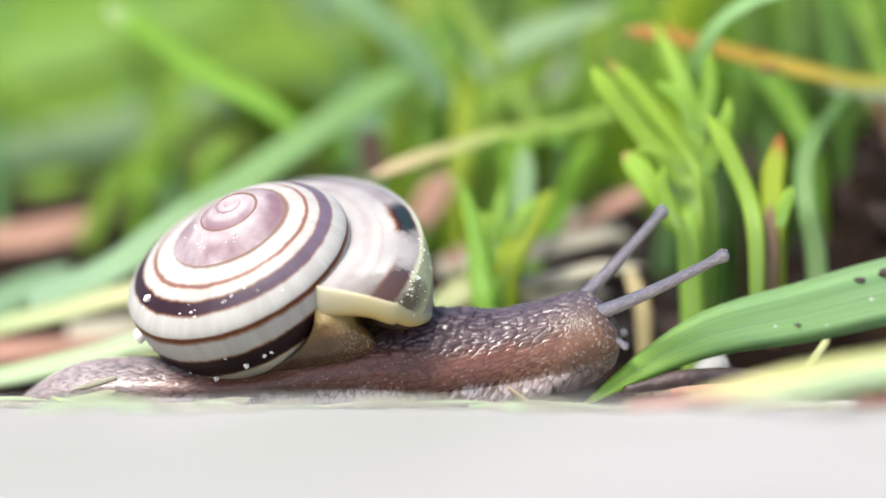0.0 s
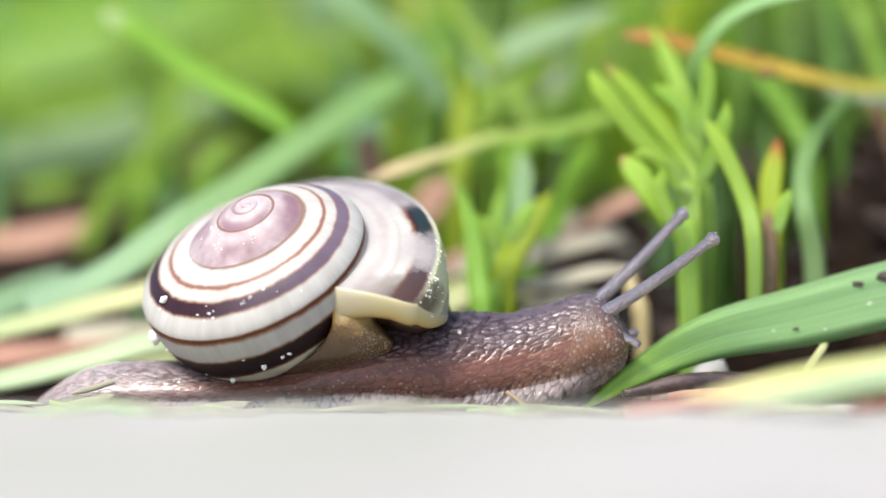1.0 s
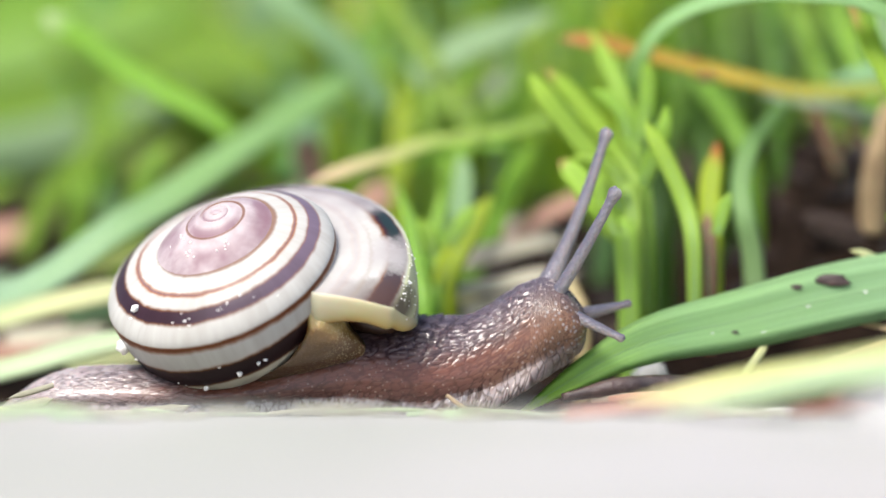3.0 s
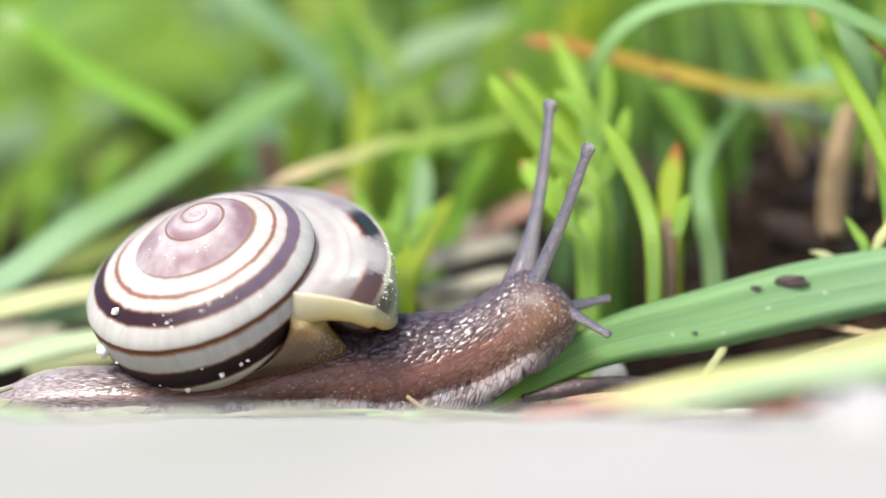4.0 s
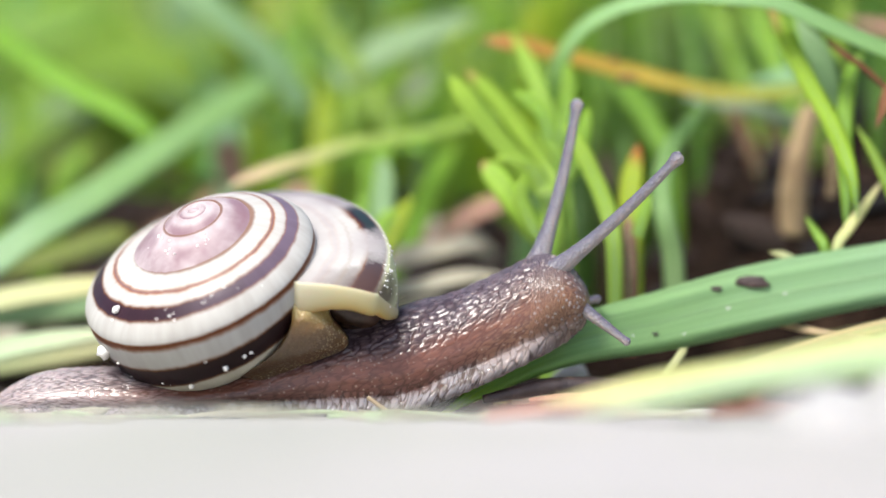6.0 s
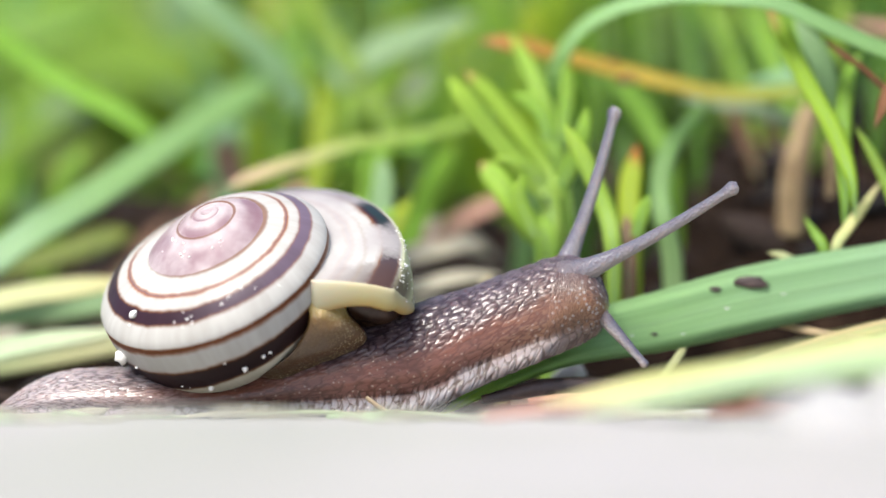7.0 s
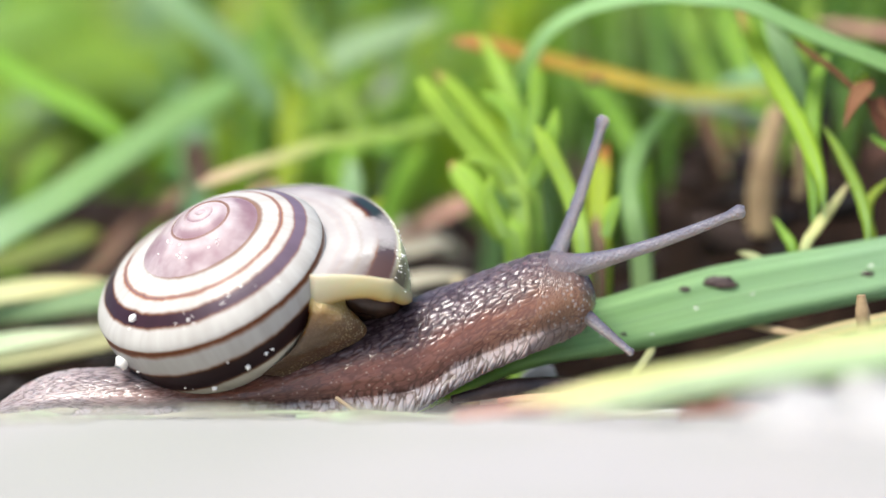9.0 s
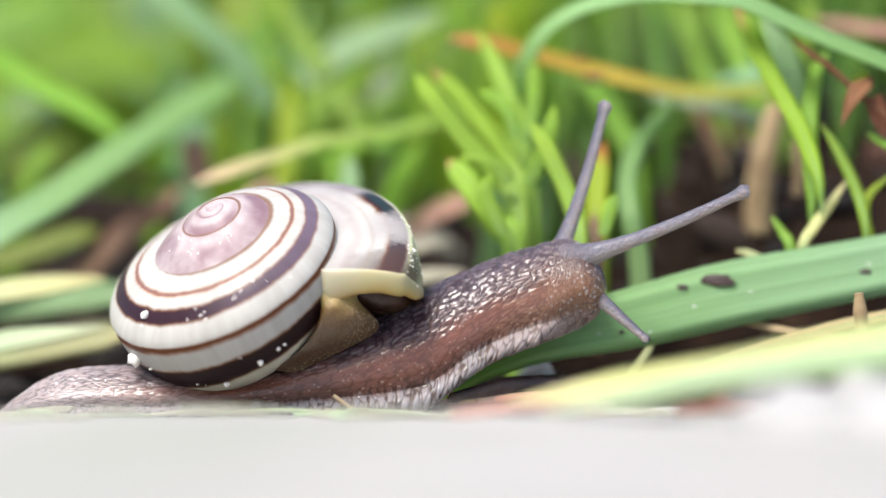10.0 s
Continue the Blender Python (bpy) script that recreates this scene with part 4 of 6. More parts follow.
def fore_body(row):
    """The poses, in the snail's space, of the tail and of each segment in front of it."""
    t, way, b0, b1, b2, e, sink = row
    rows_x = [p[0][0] * 0.5 + p[1][0] * 0.5 for p in BODY]
    rows_z = [p[0][1] * 0.5 + p[1][1] * 0.5 for p in BODY]
    z = [float(np.interp(x, rows_x, rows_z)) for x in JOINTS]
    out = [Matrix()]
    at, ang = Vector((JOINTS[0], 0, z[0])), 0.0
    for i, x in enumerate(JOINTS):
        if i:
            d = Vector((x - JOINTS[i - 1], 0, z[i] - z[i - 1])) * e
            at = at + Matrix.Rotation(-ang, 3, "Y") @ d
        if i < 8:
            at.z += sink / 8
        ang += radians((b0, b1, b2)[i // 8]) / 8
        m = Matrix.Translation(at) @ Matrix.Rotation(-ang, 4, "Y") @ Matrix.Translation(-Vector((x, 0, z[i])))
        out.append(m)
    return out


def in_metres(m):
    m = m.copy()
    m.translation = m.translation * MM
    return m


def stalk(tip, foot, way, yaw):
    """The pose of a stalk with its knob at tip, that comes from foot (both in world mm, in the plane y = 0), turned out of that plane."""
    d = Vector((tip[0] - foot[0], 0, tip[1] - foot[1])).normalized()
    ax = Vector((d[0], math.tan(radians(yaw)), d[2])).normalized()
    zz = ax.cross(Vector((0, 1, 0))).normalized()
    if zz.z < 0 and abs(d[0]) > 0.2:
        zz = -zz
    yy = zz.cross(ax)
    m = Matrix((ax, yy, zz)).transposed().to_4x4()
    L = math.hypot(tip[0] - foot[0], tip[1] - foot[1])
    y0 = foot[2] if len(foot) > 2 else 0.0
    m.translation = Vector((tip[0] - way - ROOT.x, y0 + L * math.tan(radians(yaw)), tip[1]))
    return m


TENT = [
    # seconds, then foot and tip of near stalk, far stalk, near feeler, far feeler
    (0, -2.00, 6.64, 7.44, 10.72, -2.92, 7.68, 3.28, 13.84, -0.44, 5.04, 0.72, 4.32, -1.80, 4.64, 0.60, 5.20),
    (0.5, -1.54, 6.64, 7.38, 11.36, -1.94, 7.52, 5.02, 13.44, 0.18, 4.88, 1.14, 4.16, -1.26, 4.40, 1.14, 4.96),
    (1, -1.54, 6.76, 6.90, 12.16, -1.78, 7.64, 4.90, 13.96, 0.34, 5.48, 1.66, 4.76, -0.86, 4.92, 1.54, 5.48),
    (1.5, -0.90, 6.94, 6.10, 13.06, -1.46, 7.66, 5.98, 14.54, 1.34, 6.02, 2.38, 5.14, -0.02, 5.34, 2.38, 5.90),
    (2, -0.84, 7.00, 5.00, 13.32, -1.44, 8.04, 6.20, 16.60, 0.88, 6.24, 3.24, 5.36, 1.72, 5.88, 4.12, 6.44),
    (2.5, -0.12, 7.86, 4.28, 13.78, -0.88, 8.46, 5.92, 18.58, 1.44, 6.46, 4.04, 4.82, 2.80, 6.58, 5.20, 7.14),
    (3, -0.24, 8.44, 4.28, 15.60, -0.64, 9.04, 3.76, 19.92, 1.00, 7.20, 4.76, 5.44, 2.92, 7.24, 5.32, 7.80),
    (3.2, -0.32, 8.82, 3.36, 16.18, -1.24, 9.22, 2.52, 20.46, 1.56, 7.22, 4.36, 5.54, 2.60, 7.34, 5.00, 7.90),
    (4.3, 2.04, 9.38, 6.36, 19.38, 1.16, 9.94, 2.76, 22.26, 4.60, 7.46, 7.52, 5.82, 4.84, 7.78, 7.24, 8.34),
    (4.5, 2.52, 9.54, 7.36, 19.54, 1.48, 9.94, 2.68, 22.26, 4.92, 7.82, 8.00, 5.78, 5.04, 7.82, 7.44, 8.38),
    (5, 3.72, 10.00, 10.28, 19.60, 2.52, 10.76, 2.76, 22.88, 5.96, 8.28, 8.96, 6.16, 5.44, 8.04, 7.84, 8.60),
    (5.5, 4.56, 10.36, 12.20, 18.64, 3.48, 10.92, 4.52, 22.68, 6.76, 7.96, 9.68, 5.76, 5.96, 7.96, 8.36, 8.52),
    (5.7, 5.00, 10.54, 12.84, 18.50, 3.76, 10.94, 5.76, 22.38, 7.04, 7.82, 10.08, 5.62, 6.20, 7.90, 8.60, 8.46),
    (6.8, 7.04, 10.24, 17.60, 16.40, 6.12, 11.16, 9.72, 21.88, 8.76, 7.36, 11.84, 4.04, 6.44, 6.92, 8.84, 7.48),
    (7.5, 8.36, 10.44, 18.76, 15.24, 7.28, 11.16, 10.88, 20.76, 9.08, 6.88, 11.96, 3.44, 7.20, 6.52, 9.60, 7.08),
    (8, 8.60, 10.24, 19.80, 14.12, 7.68, 11.00, 11.20, 20.36, 9.16, 6.72, 11.96, 3.44, 7.36, 6.52, 9.76, 7.08),
    (8.5, 8.76, 10.44, 20.12, 13.76, 7.84, 11.16, 11.60, 20.40, 9.48, 6.88, 12.36, 4.04, 7.68, 6.52, 10.08, 7.08),
    (9, 8.76, 10.60, 20.64, 14.44, 7.84, 11.48, 11.44, 21.00, 9.84, 7.36, 13.16, 4.60, 8.00, 6.84, 10.40, 7.40),
    (9.5, 9.32, 10.93, 20.56, 14.84, 8.08, 11.67, 12.12, 21.28, 10.40, 7.87, 13.84, 5.08, 8.44, 7.41, 10.84, 7.97),
    (10, 9.88, 11.26, 21.12, 15.70, 8.32, 11.86, 11.76, 21.90, 10.96, 8.38, 14.40, 5.38, 8.88, 7.98, 11.28, 8.54),
]


def motions():
    rows = [(r[0], r[1]) for r in BENDS]
    walk(SNAIL["root"], [(t, pose((ROOT.x + w) * MM, 0, 0)) for t, w in rows])
    shell_rows = []
    for t, ax, ay, az, dx, dz in SHELL_WAY:
        v = Vector((radians(ax), radians(ay), radians(az)))
        turn = Matrix.Rotation(v.length, 4, v.normalized()) if v.length > 1e-6 else Matrix()
        way = float(np.interp(t, [r[0] for r in rows], [r[1] for r in rows]))
        shell_rows.append((t, Matrix.Translation((SHELL_MID - ROOT + Vector((dx - way, 0, dz))) * MM) @ turn))
    walk(SNAIL["shell"], shell_rows)
    walk(SNAIL["mantle"], shell_rows)
    walk(SNAIL["collar"], [(t, m @ pose(5.4 * MM, 0.9 * MM, 0.5 * MM, 0, 15, 0)) for t, m in shell_rows])
    shift, back = Matrix.Translation(-ROOT), Matrix.Translation(ROOT)
    chains = [fore_body(r) for r in BENDS]
    for i, seg in enumerate(SNAIL["segments"]):
        if i:
            walk(seg, [(r[0], in_metres(shift @ c[i] @ back)) for r, c in zip(BENDS, chains)])
    for t_rows, key, out, yaw in ((0, "near", -1.1, -10.0), (1, "far", 0.9, 9.0), (2, "palp", -1.3, -10.0), (3, "palp_far", 1.3, 8.0)):
        keyed = []
        for row in TENT:
            t = row[0]
            fx, fz, tx, tz = row[1 + 4 * t_rows:5 + 4 * t_rows]
            way = float(np.interp(t, [r[0] for r in rows], [r[1] for r in rows]))
            keyed.append((t, in_metres(stalk((tx, tz), (fx, fz, out), way, yaw))))
        walk(SNAIL[key], keyed)


# ---- the place ----
paving_slab()
ground()
BIG_LEAF = grass_blade([(46.0, 5.5, 13.4), (32.2, 5.0, 10.5), (21.1, 4.3, 8.4), (13.6, 3.3, 6.6), (7.1, 1.6, 5.2), (2.4, 0.0, 3.1), (-2.4, -1.5, 0.1)], 5.0, "broad", "broad green grass blade bent over the slab's edge", tip=0.75, fold=0.16)
blade([(6.8, 21.5, 0.7), (6.7, 21.5, 11.0), (6.7, 21.5, 16.8), (6.4, 20.0, 22.0), (6.5, 18.5, 24.6), (7.1, 17.0, 26.9), (8.7, 15.5, 28.8), (11.4, 14.0, 30.1), (14.7, 12.5, 30.6), (18.7, 9.0, 30.3), (22.4, 8.5, 29.8), (25.6, 8.0, 28.3), (28.9, 7.5, 26.8), (32.5, 7.0, 25.3), (36.2, 6.5, 23.4)], 1.8, "arch", "blue-green blade arching over from the tuft", tip=0.05, base=0.42, n=60, face=(0, -0.75, 0.65), rib=0.1)
ORANGE_LEAF = blade([(28.6, 24.5, 24.7), (24.5, 24.5, 24.1), (19.5, 23.8, 24.0), (15.4, 23.0, 24.8), (11.9, 23.0, 25.7), (7.4, 22.2, 26.8), (3.8, 21.5, 27.7), (0.5, 21.5, 28.2)], 1.8, "orange", "withering orange and green blade lying across", tip=0.12, n=40, face=(0, -0.75, 0.65), rib=0.06)
blade([(26.1, 26.0, 21.8), (24.3, 26.0, 22.2), (21.1, 26.0, 23.2), (16.7, 27.5, 24.1)], 1.7, "ashen", "grey-green withered blade lying across", tip=0.3, face=(0, -0.75, 0.65))
blade([(27.3, 29.0, 26.2), (25.0, 29.0, 25.7), (22.4, 30.5, 25.3)], 1.6, "mint", "pale green blade lying across", tip=0.4, face=(0, -0.75, 0.65))
blade([(6.3, 11.6, -3.2), (6.0, 11.6, 12.7), (4.9, 13.2, 16.6), (2.2, 13.4, 19.5), (-0.3, 13.6, 22.6), (-1.9, 14.1, 25.0)], 1.7, "shoot", "bright green blade with a blunt tip", tip=0.18, face=(-0.25, -0.75, 0.6))
blade([(6.4, 12.6, 8.1), (6.2, 12.6, 13.6), (5.5, 14.4, 17.9), (3.4, 15.1, 20.9), (1.2, 15.7, 23.6), (-0.7, 16.0, 25.5)], 1.5, "shoottip", "light green blade with a reddish tip", tip=0.2, face=(-0.25, -0.75, 0.6))
blade([(7.0, 13.1, 6.8), (6.9, 13.1, 12.3), (6.5, 14.9, 16.6), (5.7, 16.9, 21.4), (4.5, 18.5, 25.4), (2.8, 19.8, 28.8)], 1.6, "shoot", "light green blade leaning out of the tuft", tip=0.3)
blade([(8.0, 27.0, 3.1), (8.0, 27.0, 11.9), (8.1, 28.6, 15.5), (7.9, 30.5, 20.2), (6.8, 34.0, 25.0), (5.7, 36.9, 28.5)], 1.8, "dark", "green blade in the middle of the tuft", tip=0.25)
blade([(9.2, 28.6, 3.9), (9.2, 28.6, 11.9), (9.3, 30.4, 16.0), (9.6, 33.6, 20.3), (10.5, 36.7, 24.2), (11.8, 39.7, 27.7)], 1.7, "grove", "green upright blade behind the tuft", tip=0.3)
blade([(5.8, 11.2, -3.4), (5.5, 11.2, 11.5), (4.5, 11.9, 13.2), (3.0, 11.8, 15.3), (1.5, 12.6, 17.3), (0.5, 13.1, 18.4)], 2.0, "shoottip", "short yellow-green blade with a reddish tip", tip=0.25)
blade([(10.3, 6.9, 6.4), (10.2, 6.9, 11.9), (9.7, 8.1, 14.8), (8.3, 9.0, 18.2), (6.7, 9.8, 21.2)], 1.4, "shoot", "light green blade with a blunt tip", tip=0.2)
blade([(11.8, 11.4, 5.1), (11.8, 11.4, 10.6), (11.7, 12.7, 13.6), (11.8, 13.7, 16.2), (12.1, 14.4, 17.9), (12.5, 15.2, 19.8)], 1.8, "redtip", "yellow-green blade with a red tip", tip=0.35)
blade([(11.4, 8.4, 3.9), (11.4, 8.4, 9.4), (11.4, 9.5, 11.9), (11.4, 10.8, 14.4)], 1.3, "rusty", "brown withered stem below the red tip", tip=0.3)
blade([(18.6, 23.0, 23.4), (16.6, 20.0, 21.5), (15.0, 17.0, 19.3), (14.2, 15.5, 16.6), (14.4, 14.0, 14.0), (15.0, 14.0, 11.0), (15.2, 14.0, 6.3)], 1.6, "hanging", "pale green blade bent over and hanging down", tip=0.08, base=0.36, n=40, rib=0.06)
blade([(27.8, 5.9, 13.9), (27.6, 5.9, 16.4), (27.1, 6.8, 18.5), (26.3, 7.7, 20.8), (24.9, 8.9, 23.6), (23.6, 10.0, 26.4), (21.9, 11.5, 30.2)], 1.4, "tipped", "bright green blade with a withered reddish tip", tip=0.15, base=0.05)
blade([(27.0, 12.5, 22.5), (26.5, 12.5, 24.2), (25.6, 12.5, 26.7), (24.2, 13.2, 29.2)], 2.0, "pale", "pale green short leaf on a stem", tip=0.45, base=0.3)
blade([(27.2, 7.2, 13.5), (27.2, 7.2, 16.0), (27.2, 8.6, 19.4), (27.5, 9.9, 22.4), (28.1, 11.4, 25.0), (29.6, 15.7, 26.9)], 1.3, "fresh", "light green narrow leaf on a stem", tip=0.4, base=0.25)
blade([(26.0, 8.0, 27.1), (27.2, 7.5, 26.0), (28.5, 7.5, 25.1), (30.6, 7.5, 23.2), (33.5, 7.5, 20.8)], 0.5, "rust", "thin reddish brown withered stem", tip=0.1, thick=0.2, face=(0, -0.75, 0.65), rib=False)
blade([(31.6, 7.5, 24.3), (30.9, 7.0, 23.3), (30.1, 6.5, 22.0), (29.3, 6.5, 20.6)], 1.7, "rust", "crumpled brown dead leaf on a stem", tip=0.75, base=0.15, fold=0.7, twist=70, rib=False)
blade([(31.7, 7.5, 22.9), (32.0, 7.5, 21.8), (32.3, 7.5, 20.8), (32.5, 7.5, 19.8)], 1.7, "rust", "crumpled brown dead leaf on a stem", tip=0.5, fold=0.5, twist=-30, rib=False)
blade([(39.8, 32.0, 29.3), (37.0, 32.0, 29.5), (33.7, 32.0, 29.9), (30.5, 32.0, 30.5)], 1.5, "rosy", "reddish dead leaf lying behind", tip=0.4, fold=0.2, face=(0, -0.75, 0.65), rib=False)
blade([(31.0, 5.6, 11.0), (30.9, 5.6, 13.5), (30.4, 6.7, 16.0), (29.4, 7.7, 18.5), (28.1, 8.7, 21.0)], 0.9, "fresh", "small green shoot growing behind the slab", tip=0.4, base=0.4)
blade([(26.1, 5.9, 9.5), (26.4, 5.9, 12.0), (27.3, 6.5, 13.3), (28.6, 7.2, 15.0), (30.1, 8.0, 17.0)], 0.8, "buttery", "small yellow-green shoot with a buff tip", tip=0.4)
blade([(25.7, 6.2, 9.4), (25.5, 6.2, 11.9), (25.0, 6.7, 12.9), (24.2, 7.2, 14.2)], 0.8, "fresh", "small green shoot growing behind the slab", tip=0.5)
blade([(23.4, 6.5, 11.0), (22.6, 6.5, 11.3), (21.5, 6.5, 11.6)], 0.7, "yellow", "small yellow shoot growing behind the slab", tip=0.5, face=(0, -0.75, 0.65))
blade([(31.6, 6.9, 9.8), (31.5, 6.9, 12.3), (31.2, 7.6, 14.2), (31.7, 8.3, 15.8), (34.1, 9.1, 17.7)], 0.7, "lime", "small yellow-green shoot growing behind the slab", tip=0.4)
blade([(33.9, 7.5, 18.7), (32.5, 7.5, 19.4), (31.3, 7.5, 20.2)], 0.7, "fresh", "small green shoot growing behind the slab", tip=0.4, face=(0, -0.75, 0.65))
blade([(30.7, 8.5, 24.8), (31.0, 8.5, 24.1), (30.7, 8.5, 23.6)], 1.4, "lime", "small yellow-green leaf on a stem", tip=0.6, base=0.3)
blade([(26.5, 35.9, 17.1), (25.4, 37.3, 20.4), (23.7, 38.9, 24.3), (22.0, 42.2, 28.6), (20.7, 45.2, 32.5), (20.0, 46.2, 35.1)], 0.7, "tan", "dry tan stem leaning among the blades", tip=0.15)
blade([(23.5, 32.0, 17.0), (22.8, 32.0, 19.8), (21.7, 32.0, 22.1), (20.5, 32.0, 24.0)], 1.3, "rusty", "brown dry blade standing in the soil", tip=0.3)
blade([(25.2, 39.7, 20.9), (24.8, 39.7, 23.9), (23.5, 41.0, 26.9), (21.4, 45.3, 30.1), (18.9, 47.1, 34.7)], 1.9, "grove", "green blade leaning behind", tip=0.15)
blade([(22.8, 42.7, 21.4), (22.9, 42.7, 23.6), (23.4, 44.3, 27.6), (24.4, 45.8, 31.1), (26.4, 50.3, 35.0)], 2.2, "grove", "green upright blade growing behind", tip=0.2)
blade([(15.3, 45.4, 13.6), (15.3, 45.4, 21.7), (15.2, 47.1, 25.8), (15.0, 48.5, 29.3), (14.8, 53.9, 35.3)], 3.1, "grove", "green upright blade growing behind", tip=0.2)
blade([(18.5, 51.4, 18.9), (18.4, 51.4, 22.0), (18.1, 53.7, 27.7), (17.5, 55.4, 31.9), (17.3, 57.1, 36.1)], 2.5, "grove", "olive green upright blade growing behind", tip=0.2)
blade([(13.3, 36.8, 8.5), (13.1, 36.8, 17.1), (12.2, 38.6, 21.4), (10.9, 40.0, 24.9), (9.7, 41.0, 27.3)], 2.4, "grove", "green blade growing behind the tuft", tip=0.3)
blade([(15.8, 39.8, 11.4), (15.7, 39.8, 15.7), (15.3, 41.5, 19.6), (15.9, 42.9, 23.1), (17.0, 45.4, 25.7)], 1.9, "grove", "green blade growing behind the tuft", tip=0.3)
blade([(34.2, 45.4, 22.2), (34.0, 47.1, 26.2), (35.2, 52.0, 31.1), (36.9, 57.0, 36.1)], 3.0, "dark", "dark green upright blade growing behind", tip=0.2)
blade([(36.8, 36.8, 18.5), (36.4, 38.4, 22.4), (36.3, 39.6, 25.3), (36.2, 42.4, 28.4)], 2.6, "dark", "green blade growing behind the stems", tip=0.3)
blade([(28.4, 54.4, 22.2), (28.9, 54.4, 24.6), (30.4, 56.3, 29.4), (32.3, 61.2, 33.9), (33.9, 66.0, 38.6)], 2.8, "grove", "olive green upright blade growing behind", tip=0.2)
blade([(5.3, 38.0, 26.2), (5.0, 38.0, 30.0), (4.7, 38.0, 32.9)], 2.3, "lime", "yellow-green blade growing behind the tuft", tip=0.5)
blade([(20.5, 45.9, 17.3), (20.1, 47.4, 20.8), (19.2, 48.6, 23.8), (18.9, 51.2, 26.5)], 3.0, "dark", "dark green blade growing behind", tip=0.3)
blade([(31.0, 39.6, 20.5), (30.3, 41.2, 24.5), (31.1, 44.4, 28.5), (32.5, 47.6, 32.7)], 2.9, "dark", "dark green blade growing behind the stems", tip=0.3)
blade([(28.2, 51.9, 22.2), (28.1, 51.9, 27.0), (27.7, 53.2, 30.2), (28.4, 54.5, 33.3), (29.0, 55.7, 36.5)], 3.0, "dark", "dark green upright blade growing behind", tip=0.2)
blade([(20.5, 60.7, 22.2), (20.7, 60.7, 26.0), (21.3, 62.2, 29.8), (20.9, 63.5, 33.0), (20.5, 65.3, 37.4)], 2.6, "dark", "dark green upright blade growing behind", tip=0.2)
blade([(5.1, 11.0, 16.5), (4.1, 11.0, 17.8), (2.8, 10.5, 18.4), (1.3, 10.0, 18.5)], 1.3, "shoot", "short light green leaf in the tuft", tip=0.5, face=(0, -0.75, 0.65))
blade([(6.6, 12.0, 16.5), (7.4, 11.5, 18.2), (8.1, 11.0, 20.3), (8.5, 11.0, 22.4)], 1.3, "shoot", "short light green leaf in the tuft", tip=0.4)
blade([(5.6, 13.0, 20.0), (5.2, 13.0, 21.7), (4.1, 13.0, 23.0), (2.8, 13.0, 23.6)], 1.2, "shoot", "short light green leaf in the tuft", tip=0.5)
blade([(6.5, 16.0, 19.7), (7.0, 16.0, 22.3), (7.2, 16.0, 24.4), (7.0, 16.0, 26.1)], 1.3, "shoot", "light green blade in the tuft", tip=0.4)
blade([(4.6, 9.0, 12.7), (4.0, 9.0, 14.0), (3.4, 9.0, 15.6), (3.6, 9.0, 17.3)], 1.3, "shoot", "short light green leaf in the tuft", tip=0.4)
blade([(12.0, 8.0, 12.7), (12.4, 8.0, 14.4), (12.9, 8.0, 15.8)], 1.1, "shoot", "short light green leaf by the red tip", tip=0.5)
blade([(-9.0, 14.0, 11.2), (-9.5, 14.0, 12.9), (-10.3, 14.0, 13.9)], 1.2, "shoot", "short light green leaf in a tuft", tip=0.5)
blade([(-8.0, 15.0, 12.0), (-6.9, 15.0, 13.7), (-6.0, 15.0, 15.0)], 1.3, "shoot", "short light green leaf in a tuft", tip=0.5)
blade([(23.7, 36.7, 19.2), (23.3, 36.7, 23.7), (22.0, 38.1, 27.2), (20.7, 39.5, 30.6), (19.5, 42.7, 34.7)], 1.4, "green", "green upright blade growing behind", tip=0.3)
blade([(26.8, 35.2, 18.8), (26.4, 35.2, 23.7), (25.3, 36.6, 27.1), (24.1, 39.8, 31.1), (23.1, 41.2, 34.6)], 1.6, "fresh", "light green upright blade growing behind", tip=0.3)
blade([(19.0, 38.2, 15.7), (18.9, 38.2, 23.3), (18.7, 40.0, 27.8), (18.4, 41.4, 31.2), (17.9, 44.4, 34.9)], 1.6, "grove", "deep green upright blade growing behind", tip=0.3)
blade([(15.4, 38.5, 10.5), (15.3, 38.5, 25.7), (15.0, 40.1, 29.7), (14.8, 43.5, 34.3)], 1.7, "grove", "deep green upright blade growing behind", tip=0.3)
blade([(16.6, 34.0, 9.2), (16.2, 34.0, 18.4), (14.9, 35.4, 21.8), (13.1, 36.6, 24.7), (11.7, 37.5, 26.9)], 1.7, "green", "green upright blade growing behind", tip=0.3)
blade([(28.7, 38.3, 20.4), (28.4, 38.3, 24.3), (27.8, 39.7, 27.7), (26.9, 41.1, 31.2), (26.7, 44.1, 34.9)], 1.3, "green", "green upright blade growing behind", tip=0.3)
blade([(28.6, 33.9, 18.2), (28.9, 33.9, 24.5), (29.6, 35.1, 27.4), (30.9, 37.8, 30.5), (31.4, 39.2, 33.9)], 1.4, "fresh", "light green upright blade growing behind", tip=0.3)
blade([(33.3, 33.7, 18.1), (33.5, 33.7, 23.1), (34.2, 35.1, 26.5), (35.6, 38.1, 30.0), (37.3, 39.6, 34.0)], 1.6, "grove", "deep green upright blade growing behind", tip=0.3)
blade([(12.8, 40.9, 10.1), (12.6, 40.9, 21.1), (12.0, 42.7, 25.5), (11.7, 46.1, 30.1), (11.7, 48.0, 34.7)], 1.7, "grove", "deep green upright blade growing behind", tip=0.3)
